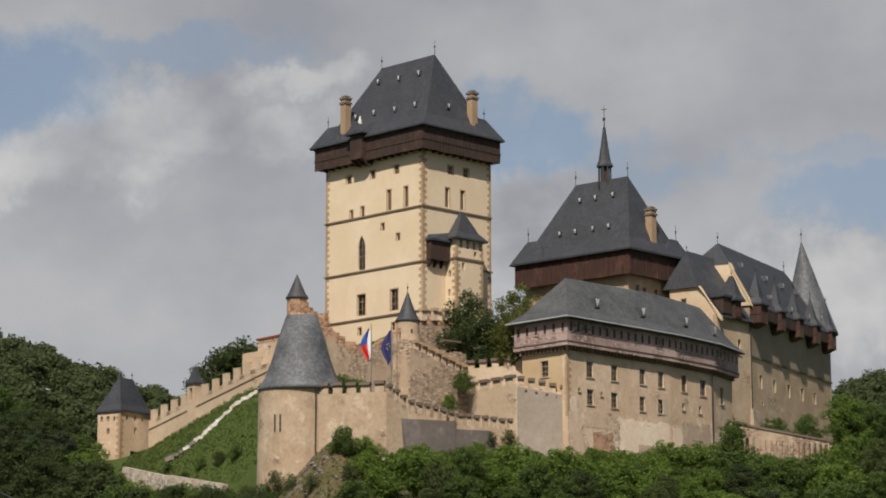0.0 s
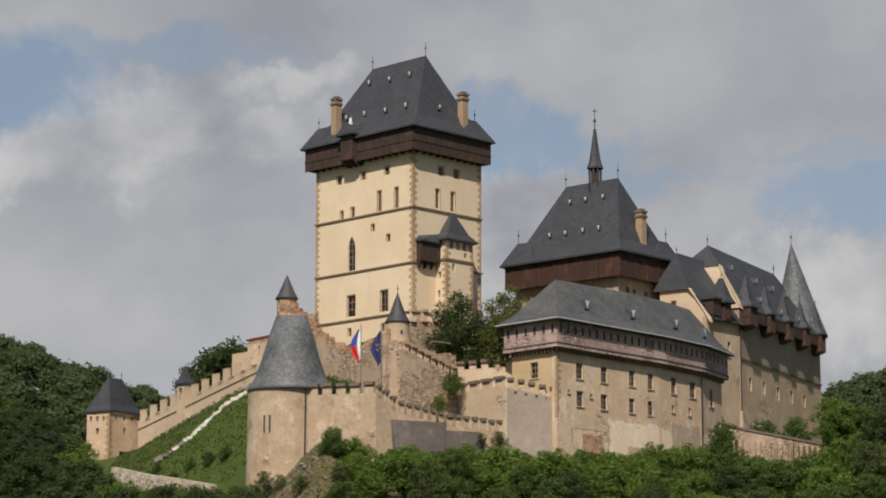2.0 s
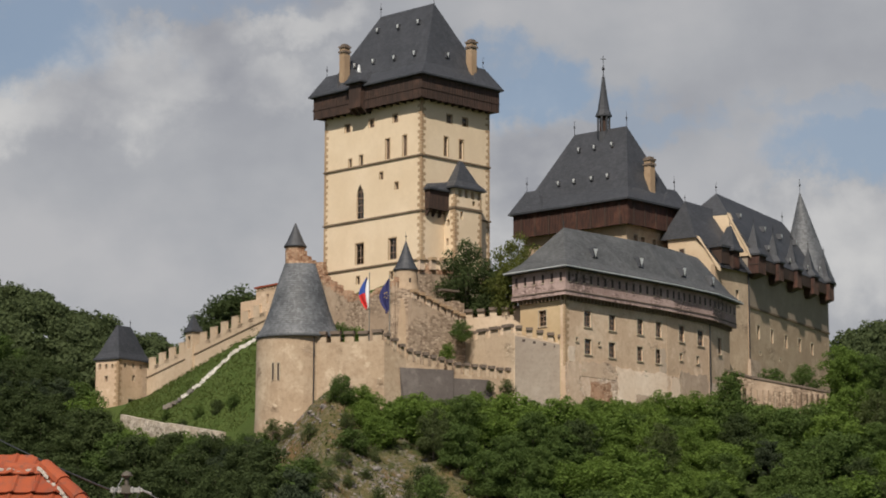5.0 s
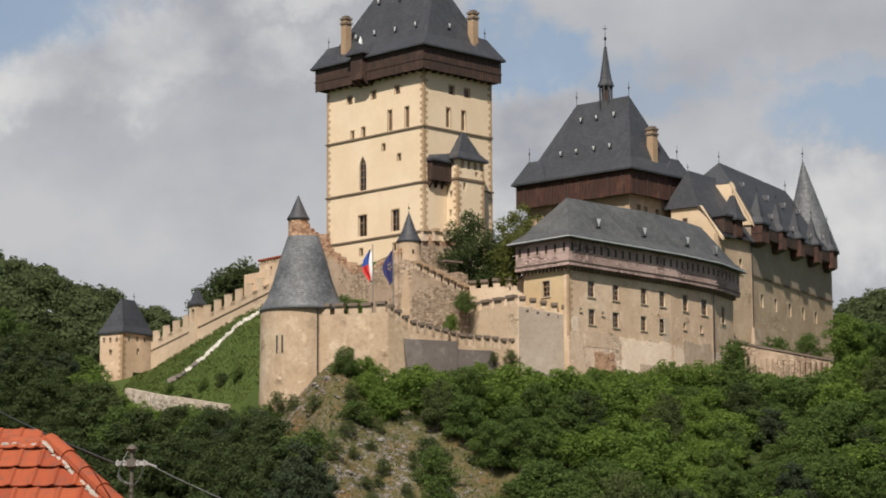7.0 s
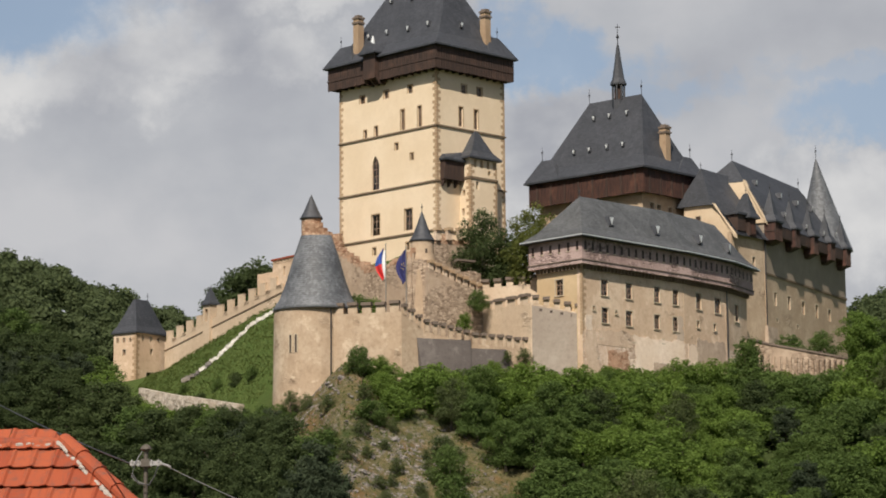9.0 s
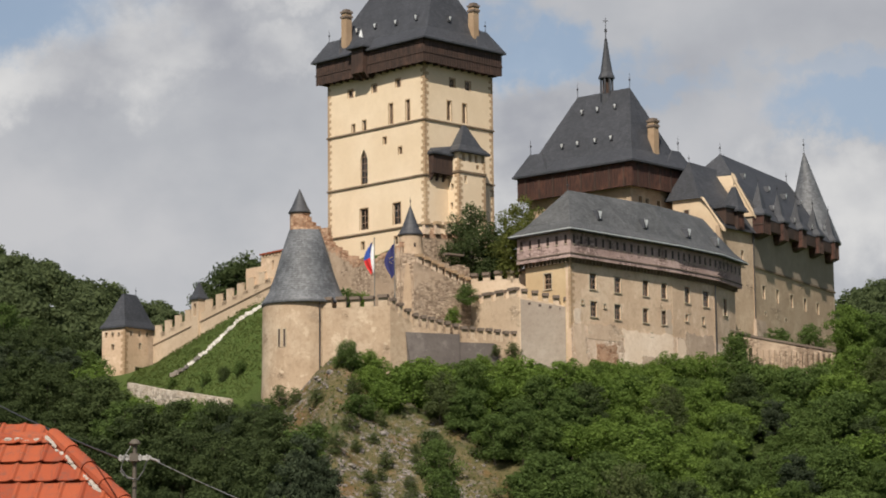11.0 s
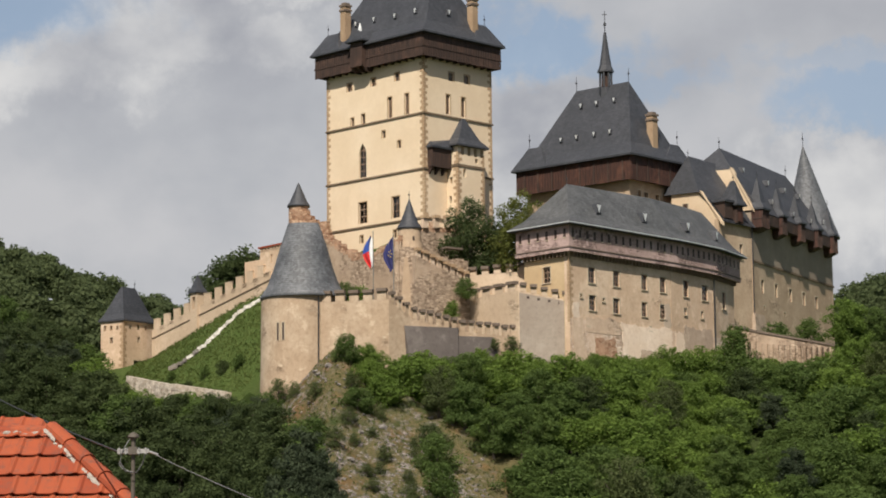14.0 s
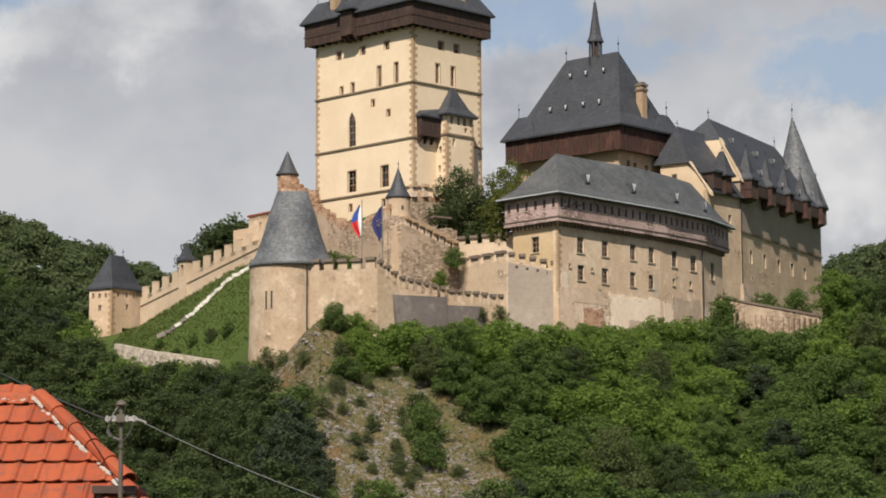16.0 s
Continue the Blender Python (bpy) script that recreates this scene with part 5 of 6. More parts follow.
def stair_wall():
    p0, p1 = (-55.4, 450.2), (-31.0, 420.5)
    T = thing("stair_wall", (-43, 435, 42), "buff plastered wall climbing the ridge with stepped merlons", "castle wall")
    part("wall", wall_run(p0, p1, 40, 50, 51.5, 58.6, 1.4), PALE, T)
    part("wall_ledge", wall_run(tuple(Vector(p0) + along(p0, p1)[1] * 0.12), tuple(Vector(p1) + along(p0, p1)[1] * 0.12), 49.75, 56.85, 49.95, 57.05, 0.3), TRIM, T)
    L = (Vector(p1) - Vector(p0)).length
    for i in range(11):
        a = 0.6 + i * (L - 1.0) / 11
        if 3.4 < i < 4.6:
            continue
        z = 51.5 + 7.1 * a / L
        m = part("merlon", bar(p0, p1, a, a + 1.85, -0.4, 0.02, z - 0.3, z + 1.85), PALE, T)
        part("merlon_step", bar(p0, p1, a + 1.85, a + 3.45, -0.4, 0.0, z - 0.3, z + 0.5), PALE, T)
        part("coping", bar(p0, p1, a - 0.08, a + 1.93, -0.44, 0.06, z + 1.85, z + 1.96), PALE, m)
    a = 0.6 + 4 * (L - 1.0) / 11
    d, n = along(p0, p1)
    q = Vector(p0) + d * (a + 1.2)
    q = q - d * 0.6
    W = thing("watch_turret", (*q, 44), "tiny wall turret with an opening and a slate point", "turret")
    face = (tuple(q - d * 1.1 + n * 0.5), tuple(q + d * 1.1 + n * 0.5))
    part("wall", slab(*face, 47, 57.3, 1.9, [(0.6, 1.6, 54.0, 56.3)]), PALE, W)
    part("cone_roof", roof_solid([tuple(q + d * x + n * y) for x, y in ((-1.35, 0.8), (1.35, 0.8), (1.35, -1.7), (-1.35, -1.7))], [tuple(q - n * 0.4)] * 4, 57.3, 60.6, (0.3, 0.2)), SLATE, W)
    part("shutter", bar(*face, 0.6, 1.6, -1.2, -1.1, 54.0, 56.3), DARKWOOD, W)
    # guard house at the head of the stair
    G = thing("guard_house", (-29, 421, 50), "small stone guard house with a red tiled coping", "house")
    part("wall", slab((-33.0, 423.6), (-27.4, 416.6), 50, 62.9, 1.2, [(3.3, 3.9, 60.0, 61.6)]), BUFF, G)
    part("wall", slab((-36.0, 427.0), (-33.0, 423.6), 50, 61.0, 1.0), BUFF, G)
    for i in range(9):
        part("tooth", bar((-33.0, 423.6), (-27.4, 416.6), 0.2 + i, 0.7 + i, -0.3, 0.14, 62.4, 62.9), BUFF, G)
    part("coping", bar((-33.0, 423.6), (-27.4, 416.6), -0.2, 9.2, -1.4, 0.3, 62.9, 63.2), CLAY, G, "red tile coping")
    c = (-25.9, 420.0)
    U = thing("watch_turret", (*c, 52), "slim broken brick turret with a slate cone", "turret")
    part("wall", lathe(*c, [(1.8, 52), (1.75, 69.9)], 20), BRICK, U)
    part("cone_roof", lathe(*c, [(2.0, 69.8), (2.05, 70.0), (1.5, 70.9), (0.85, 72.4), (0.07, 74.2)], 20), SLATE, U)
    ru = part("broken_wall", wall_run((-25.0, 419.0), (-20.5, 416.0), 52, 52, 68.0, 64.5, 1.2), BRICK, U)
    for g in ruined_edge((-25.0, 419.0), (-20.5, 416.0), 68.0, 64.6, 1.1, 52, 21):
        part("broken_top", g, BRICK, U)


stair_wall()


def gate_tower():
    P = Plan(-60.1, 445.0, 56.0)
    Lx, Ly = 8.4, 5.6
    T = thing("gate_tower", (*P.at(4, 3), 38), "square buff gate tower with a slate hipped roof", "tower")
    face_with_windows(T, "wall", P.at(0, 0), P.at(Lx, 0), 38, 53.2, 0.8, [(1.5, 2.1, 51.3, 52.2), (3.8, 4.4, 51.4, 52.3), (5.9, 6.5, 51.5, 52.3), (3.9, 4.6, 49.0, 50.1), (2.9, 5.9, 43.6, 45.6)], BUFF, sill=False, trim=0.08)
    face_with_windows(T, "wall", P.at(0, Ly), P.at(0, 0.8), 38, 53.2, 0.8, [(0.7, 1.3, 51.1, 52.1), (2.3, 2.9, 51.1, 52.0), (3.9, 4.4, 51.1, 51.9), (2.3, 3.0, 48.7, 49.8)], BUFF, sill=False, trim=0.08)
    part("wall", slab(P.at(Lx, 0.8), P.at(Lx, Ly), 38, 53.2, 0.8), BUFF, T)
    part("wall", slab(P.at(Lx - 0.8, Ly), P.at(0.8, Ly), 38, 53.2, 0.8), BUFF, T)
    quoins(T, *P.at(0, 0), P.u, P.v, 43, 52.8)
    part("roof", roof_solid(P.rect(-0.35, Lx + 0.35, -0.35, Ly + 0.35), [P.at(2.6, 2.6), P.at(6.2, 2.6), P.at(6.2, 3.0), P.at(2.6, 3.0)], 53.1, 59.6, (0.25, 0.18)), SLATE, T)
    finial(T, *P.at(6.2, 2.8), 59.5, 1.6)


gate_tower()


def flags():
    for k, (x, y, mats, label) in enumerate(((-11.6, 382.6, (F_WHITE, F_RED, F_BLUE), "tricolour flag hanging from a slim pole"), (-8.3, 381.6, (F_NAVY, F_GOLD), "dark blue flag with gold marks hanging from a pole"))):
        zb, zt = 48.6, 59.6 - 0.6 * k
        T = thing("flag", (x, y, 46.0), label, "flag")
        part("flagpole", lathe(x, y, [(0.09, 46.0), (0.07, zt - 0.2), (0.11, zt - 0.1), (0.02, zt + 0.2)], 8), STEEL, T)
        nx, nz = 8, 16

        def cloth(c0, c1, mat, r0=0.0, r1=1.0):
            V, Fs = [], []
            for j in range(nz + 1):
                for i in range(nx + 1):
                    s, t = c0 + (c1 - c0) * i / nx, r0 + (r1 - r0) * j / nz
                    fold = 0.35 * math.sin(7 * s + 2.5 * t + k)
                    V.append((x - 0.08 - 1.6 * s * (0.35 + 0.65 * math.sin(math.pi * min(1, t * 1.1))) , y - 0.2 + fold * (0.3 + s), zt - 0.4 - 5.2 * t - 0.6 * s))
            w = nx + 1
            for j in range(nz):
                for i in range(nx):
                    Fs.append((j * w + i, j * w + i + 1, (j + 1) * w + i + 1, (j + 1) * w + i))
            return part("flag_cloth", (V, Fs), mat, T, smooth=True)

        if k == 0:
            cloth(0.0, 0.34, F_WHITE, 0.1, 1.0)
            cloth(0.34, 1.0, F_BLUE, 0.0, 0.5)
            cloth(0.34, 1.0, F_RED, 0.5, 0.95)
        else:
            ob = cloth(0.0, 1.0, F_NAVY)
            for s in range(5):
                part("gold_mark", lathe(x - 0.55 + 0.25 * math.cos(s * 1.26), y - 0.75, [(0.08, zt - 3.3 + 0.5 * math.sin(s * 1.26)), (0.08, zt - 3.18 + 0.5 * math.sin(s * 1.26))], 5), F_GOLD, ob)


flags()


# ---- low walls, path and rocks on the slope ----
def low_walls():
    pts = [(-56.5, 422.6, 40.0), (-47.0, 409.6, 37.4), (-36.4, 396.8, 35.0)]
    T = thing("retaining_wall", (-46, 413, 34), "pale rubble retaining wall on the grassy slope", "wall")
    rnd = random.Random(4)
    for (x0, y0, z0), (x1, y1, z1) in zip(pts, pts[1:]):
        part("wall", wall_run((x0, y0), (x1, y1), z0 - 5, z1 - 5, z0 + 0.4, z1 + 0.2, 1.0), EARTHWALL, T)
        L = math.hypot(x1 - x0, y1 - y0)
        a = 0.0
        while a < L:
            w = rnd.uniform(0.5, 1.1)
            for row in range(3):
                h = z0 + (z1 - z0) * a / L - 0.5 - 0.75 * row + rnd.uniform(-0.22, 0.22)
                part("stone", bar((x0, y0), (x1, y1), a + 0.03, a + w - 0.04, -0.1, rnd.uniform(0.02, 0.14), h - rnd.uniform(0.15, 0.4), h + rnd.uniform(0.2, 0.42)), EARTHWALL, T)
            a += w
    # white stone gutter path up the grass
    V, Fs = [], []
    n = 40
    T = thing("stone_path", (-41, 420, 40), "white broken stone channel running down the grass", "path", kind="structure")
    for i in range(n):
        t = i / (n - 1)
        x = -32.4 + (-48.8 + 32.4) * t
        y = 420.4 + 4.6 * t + 1.4 * math.sin(t * 3.2) + rnd.uniform(-0.22, 0.22)
        grey = t > 0.7 and not 0.76 < t < 0.83
        w = (0.5 + 0.45 * t + (2.4 * (t - 0.6) if grey else 0)) * rnd.uniform(0.7, 1.3)
        z = gz(x, y)
        part("slab", prism([(x + rnd.uniform(-.1, .1) + a * 0.36, y + b * w) for a, b in ((-1, -1), (1, -1), (1, 1), (-1, 1))], z - 0.4, z + rnd.uniform(0.12, 0.45)), ROCK if grey else WHITESTONE, T)
    # covered wall below the palace
    T = thing("garden_wall", (58, 402, 38), "low rubble garden wall with a dark coping", "wall")
    run = [((48.6, 410.0), (53.0, 407.4), 40, 39, 47.0, 45.4), ((53.0, 407.4), (59.4, 407.6), 39, 38, 45.4, 44.2), ((59.4, 407.6), (66.6, 410.4), 38, 37, 44.2, 43.2)]
    for k in range(16):
        x = 50.9 + k * 0.95
        part("buttress", prism([(x, 407.6 - 0.9), (x + 0.3, 407.6 - 0.9), (x + 0.3, 409.5), (x, 409.5)], 38, 43.6 - 0.06 * k), RUBBLE, T)
    for p0, p1, b0, b1, t0, t1 in run:
        part("wall", wall_run(p0, p1, b0, b1, t0, t1, 0.7), RUBBLE, T)
        part("coping", wall_run(tuple(Vector(p0) + along(p0, p1)[1] * 0.2), tuple(Vector(p1) + along(p0, p1)[1] * 0.2), t0, t1, t0 + 0.35, t1 + 0.35, 1.2), COPING, T)


low_walls()


def boulder(rnd, s):
    bm = bmesh.new()
    bmesh.ops.create_icosphere(bm, subdivisions=2, radius=1.0)
    o = Vector((rnd.uniform(0, 50), rnd.uniform(0, 50), 0))
    for v in bm.verts:
        v.co *= 1 + 0.55 * noise.noise(v.co * 1.3 + o) + 0.2 * noise.noise(v.co * 3.1 + o)
        v.co.x *= s[0]
        v.co.y *= s[1]
        v.co.z *= s[2]
    V, Fs = [tuple(v.co) for v in bm.verts], [tuple(v.index for v in f.verts) for f in bm.faces]
    bm.free()
    return V, Fs


# ---- trees and shrubs ----
def leaf_mesh(name, mat, rnd, blobs, count, size):
    """Leaves as small bent blades over the shells of the given clumps (x, y, z, r)."""
    B = np.array(blobs)
    w = B[:, 3] ** 2
    pick = rnd.choice(len(B), count, p=w / w.sum())
    d = rnd.normal(size=(count, 3))
    d /= np.linalg.norm(d, axis=1)[:, None]
    r = B[pick, 3] * rnd.uniform(0.5, 1.22, count)
    c = B[pick, :3] + d * r[:, None] * np.array([1, 1, 0.8])
    nrm = d * 0.75 + rnd.normal(size=(count, 3)) * 0.5 + np.array([0, 0, 0.4])
    nrm /= np.linalg.norm(nrm, axis=1)[:, None]
    t = np.cross(nrm, rnd.normal(size=(count, 3)))
    t /= np.linalg.norm(t, axis=1)[:, None]
    b = np.cross(nrm, t)
    s = size * rnd.uniform(0.6, 1.35, count)[:, None]
    V = np.stack([c - t * s * 0.9 - b * s * 0.45, c + t * s * 0.1 + b * s * 0.75 + nrm * s * 0.2, c + t * s * 0.9 - b * s * 0.4], 1).reshape(-1, 3)
    k = np.arange(count) * 3
    Fs = np.stack([k, k + 1, k + 2], 1)
    me = bpy.data.meshes.new(name)
    me.from_pydata(V.tolist(), [], Fs.tolist())
    me.materials.append(mat)
    return me


def limb(p, q, r0, r1, n=6):
    p, q = Vector(p), Vector(q)
    d = (q - p).normalized()
    a = d.orthogonal().normalized()
    b = d.cross(a)
    V = [tuple(c + (a * math.cos(2 * math.pi * i / n) + b * math.sin(2 * math.pi * i / n)) * r) for c, r in ((p, r0), (q, r1)) for i in range(n)]
    return V, [(i, (i + 1) % n, n + (i + 1) % n, n + i) for i in range(n)] + [tuple(range(n, 2 * n))]


def make_tree(name, seed, H, R, mat, leaves, size, label):
    """A broad-leaved tree or shrub, standing at the origin: tapered trunk, limbs and a crown of leaf clumps."""
    bare = 0.06 if name == "shrub" else 0.22
    rnd = np.random.default_rng(seed)
    T = thing(name, (0, 0, 0), label, "shrub" if name == "shrub" else "tree")
    blobs, limbs = [], [limb((0, 0, -0.8), (0.03 * H * rnd.uniform(-1, 1), 0.03 * H * rnd.uniform(-1, 1), H * 0.5), 0.03 * H, 0.018 * H, 8)]
    n = 46
    for i in range(n):
        t = (i + 0.5) / n
        z = H * (bare + (0.95 - bare) * t)
        prof = math.sqrt(max(0.0, 1 - ((t - 0.4) / 0.63) ** 2))
        a = i * 2.4 + rnd.uniform(-0.6, 0.6)
        d = R * prof * rnd.uniform(0.25, 1.0)
        br = R * rnd.uniform(0.16, 0.36) * (1.1 - 0.3 * t)
        blobs.append((d * math.cos(a), d * math.sin(a), z - br * 0.3 + rnd.uniform(-0.05, 0.05) * H, br))
        if i % 5 == 0:
            limbs.append(limb((0, 0, H * (0.15 + 0.4 * t)), (d * 0.85 * math.cos(a), d * 0.85 * math.sin(a), z - br * 0.3), 0.012 * H, 0.004 * H, 5))
    blobs.append((0, 0, H * 0.5, R * 0.55))
    blobs.append((0, 0, H * 0.7, R * 0.4))
    part("trunk", join(*limbs), BARK, T)
    ob = new("crown", leaf_mesh("crown", mat, rnd, blobs, leaves, size))
    ob.parent = T
    return T


KINDS = {}


def plant(kind, x, y, h, z=None, wide=1.0):
    """Plant a tree of a kind with height h; the first one of a kind is the pattern itself."""
    name, seed, H, R, mat, leaves, size, label = kind
    rnd = plant.rnd
    m = Matrix.Translation((x, y, (gz(x, y) if z is None else z) - 0.1)) @ Matrix.Rotation(rnd.uniform(0, 6.28), 4, "Z") @ Matrix.Diagonal((h / H * wide, h / H * wide, h / H, 1))
    if kind not in KINDS:
        KINDS[kind] = make_tree(*kind)
        KINDS[kind].matrix_basis = m
        KINDS[kind]["group"] = "trees and shrubs on the castle hill"
        return KINDS[kind]
    src = KINDS[kind]
    ob = copy_thing(src, Matrix.Identity(4))
    ob.matrix_basis = m
    return ob


plant.rnd = random.Random(11)
SHRUBS = [("shrub", 1, 5, 2.7, LEAF, 4200, 0.155, "leafy green shrub on the castle slope"), ("shrub", 2, 5, 2.9, LEAF, 4500, 0.155, "leafy green shrub on the castle slope"),
          ("shrub", 3, 5, 2.6, LEAF_LIGHT, 4200, 0.155, "bright green sunlit shrub on the castle slope"), ("shrub", 4, 5, 2.6, LEAF_DARK, 4200, 0.155, "dark green shrub on the castle slope"),
          ("shrub", 5, 5, 2.4, LEAF_OLIVE, 2700, 0.144, "thin olive-green shrub on the rocky slope")]
TREES = [("tree", 11, 12, 4.6, LEAF, 9300, 0.230, "green broad-leaved tree with an uneven crown"), ("tree", 12, 12, 4.9, LEAF_DARK, 9400, 0.230, "dark green broad-leaved tree with a dense crown"),
         ("tree", 13, 12, 4.4, LEAF_DARK, 9100, 0.230, "dark green broad-leaved tree with a dense crown"), ("tree", 14, 12, 4.6, LEAF_OLIVE, 7200, 0.215, "olive-green broad-leaved tree with an airy crown"),
         ("tree", 16, 13, 4.0, LEAF_BLUE, 9300, 0.215, "dark blue-green tree with a tall dense crown"), ("tree", 15, 12, 4.5, LEAF_LIGHT, 8900, 0.230, "bright green broad-leaved tree with an uneven crown")]
KEEP_TREES = [("tree", 21, 12, 4.4, LEAF_DARK, 11000, 0.17, "dense dark green tree inside the castle wall"), ("tree", 22, 12, 4.4, LEAF_GOLD, 11000, 0.17, "dense yellow-green tree inside the castle wall")]

# plants kept low under the walls to fit the camera's view: highest rise from the eye, over the bearing x / y
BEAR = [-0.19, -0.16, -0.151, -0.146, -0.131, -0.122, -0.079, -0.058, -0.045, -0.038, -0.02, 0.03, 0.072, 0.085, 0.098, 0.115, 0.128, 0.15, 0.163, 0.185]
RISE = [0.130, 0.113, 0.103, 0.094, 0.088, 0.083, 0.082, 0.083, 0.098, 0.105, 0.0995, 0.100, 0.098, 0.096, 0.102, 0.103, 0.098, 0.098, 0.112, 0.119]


def is_bare(x, y):
    """Rocky turf between the shrubs."""
    a = ((x + 3.5 + 0.1 * (y - 345)) / 15.5) ** 2 + ((y - 341) / 25) ** 2
    b = ((x + 20) / 7) ** 2 + ((y - 369) / 13) ** 2
    c = ((x - 29) / 3.5) ** 2 + ((y - 344) / 8) ** 2
    return min(a, b, c) < 1


def plant_slope():
    rnd = random.Random(7)
    placed = []
    count = {"shrub": 0, "tree": 0}
    for k in range(9000):
        y = rnd.uniform(312, 470)
        x = rnd.uniform(-0.2, 0.2) * y
        fy = float(np.interp(x, HX, FOOT_Y))
        west = x < -66 and x / y < -0.148
        if y > fy - 0.8 and not west:
            continue
        if -42 < x < -16 and y > 372:  # clear round the well tower
            if math.hypot(x + 23, y - 386) < 9:
                continue
        g = gz(x, y)
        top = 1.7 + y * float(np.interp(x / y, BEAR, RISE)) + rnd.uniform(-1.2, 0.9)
        left = x / y < -0.06
        near = y < 345
        want = rnd.uniform(8, 13) if left or (near and rnd.random() < 0.35) else rnd.uniform(3.2, 8.5)
        if y < 336 and -17 < x < 12:
            want = min(want, 1.7 + 0.035 * y - g)
        if is_bare(x, y):
            if rnd.random() > 0.15:
                continue
            want = rnd.uniform(1.5, 3.2)
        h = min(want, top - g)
        if h < 1.5:
            continue
        gap = 0.48 * h if h > 7 else 0.56 * h + 0.4
        if any((x - a) ** 2 + (y - b) ** 2 < (0.5 * (gap + c)) ** 2 for a, b, c in placed):
            continue
        kind = "tree" if h > 7.2 else "shrub"
        if count[kind] >= 285:
            continue
        count[kind] += 1
        placed.append((x, y, gap))
        stand = noise.noise(Vector((x * 0.045, y * 0.045, 3.0))) + rnd.uniform(-0.12, 0.12)
        if kind == "tree":
            sp = TREES[(4 if stand < -0.2 else 1 if stand < 0.05 else 2 if stand < 0.42 else 0)] if left else TREES[(4 if stand < -0.3 else 1 if stand < -0.05 else 0 if stand < 0.2 else 3)]
        elif is_bare(x, y):
            sp = SHRUBS[4]
        elif y > 360:
            sp = SHRUBS[2 if stand > -0.1 else 0 if stand > -0.3 else 1]
        else:
            sp = SHRUBS[3 if stand < -0.15 else 0 if stand < 0.1 else 1 if stand < 0.3 else 2]
        plant(sp, x, y, h, wide=rnd.uniform(1.0, 1.3) if kind == "tree" or is_bare(x, y) else rnd.uniform(1.25, 1.7))


plant_slope()

# trees that stand by themselves: kind, x, y, height, foot
for kind, x, y, h, z in ((TREES[1], 9.0, 404.0, 11.5, 53.0),
                         (TREES[1], -38.5, 453.0, 18.0, 48.5), (TREES[2], -45.0, 453.0, 13.0, 47.0), (TREES[1], -34.5, 449.0, 17.0, 49.0),
                         (TREES[5], 69.4, 412.0, 11.2, 41.0), (TREES[0], 74.0, 414.0, 9.5, 41.0), (TREES[1], 79.0, 417.0, 10.5, 41.0), (TREES[2], 84.0, 422.0, 11.5, 41.0),
                         (SHRUBS[1], -16.5, 389.0, 5.0, 47.5), (SHRUBS[2], -14.0, 390.0, 4.5, 47.5), (SHRUBS[1], 3.4, 391.6, 3.4, 50.0), (SHRUBS[2], 1.0, 389.6, 2.8, 46.5),
                         (SHRUBS[0], 57.0, 412.0, 5.0, 43.0), (SHRUBS[1], 62.5, 413.0, 5.0, 43.5), (SHRUBS[0], 49.3, 407.6, 6.6, 40.5), (SHRUBS[0], -48.0, 418.0, 2.0, None),
                         (SHRUBS[0], -41.5, 411.0, 2.2, None), (SHRUBS[3], -38.0, 407.5, 2.4, None), (SHRUBS[3], -44.0, 409.5, 2.0, None), (SHRUBS[1], -35.0, 404.5, 2.4, None),
                         (SHRUBS[4], -26.5, 378.0, 3.4, 32.6), (SHRUBS[4], -24.0, 377.4, 3.0, 32.4), (SHRUBS[4], 10.6, 385.0, 2.6, 40.5), (SHRUBS[4], 7.8, 384.0, 2.0, 40.6), (SHRUBS[1], -15.5, 374.0, 4.5, None), (TREES[1], -28.0, 331.0, 7.5, None), (SHRUBS[1], -1.5, 352.0, 6.0, None), (SHRUBS[0], -1.0, 347.0, 5.5, None), (SHRUBS[3], -2.5, 358.0, 4.5, None)):
    plant(kind, x, y, h, z)


for x, y, top in ((-19.8, 335.0, 25.5), (-17.6, 331.0, 22.0), (-16.2, 327.0, 18.5), (-21.5, 329.0, 21.0)):
    plant(TREES[4], x, y, max(4.0, top - gz(x, y)), None, 0.9)
plant(KEEP_TREES[0], 4.4, 401.5, 16.2, 52.4, 0.85)
plant(KEEP_TREES[1], 12.4, 398.0, 16.6, 52.0, 0.86)

for x in (25.5, 28.5, 31.0, 33.5, 36.0, 39.0):
    fy = float(np.interp(x, HX, FOOT_Y))
    plant(SHRUBS[2], x, fy - 3.0, 3.0, None, 1.4)
    plant(SHRUBS[0], x + 1.5, fy - 7.0, 4.0, None, 1.3)

for x, y, h, w in ((-41.0, 456.0, 18.5, 1.0), (-36.0, 452.0, 20.0, 1.1)):
    plant(TREES[1], x, y, h, 48.0, w)


def far_woods():
    rnd = np.random.default_rng(5)
    blobs = []
    for k in range(800):
        side = k % 3
        y = rnd.uniform(560, 780)
        x = rnd.uniform(-0.21, -0.09) * y if side else rnd.uniform(0.15, 0.21) * y
        z = gz(x, y)
        h, r = rnd.uniform(9, 15), rnd.uniform(3.5, 5.5)
        for j in range(7):
            a, d = j * 2.4, r * 0.6 * rnd.uniform(0.3, 1)
            blobs.append((x + d * math.cos(a), y + d * math.sin(a), z + h * (0.45 + 0.07 * j), r * rnd.uniform(0.42, 0.62)))
    ob = new("far_woods", leaf_mesh("far_woods", LEAF_HAZED, rnd, blobs, 430000, 0.72))
    tagged(ob, "dense green woods on the hills behind the castle", "woods", kind="stuff")


far_woods()


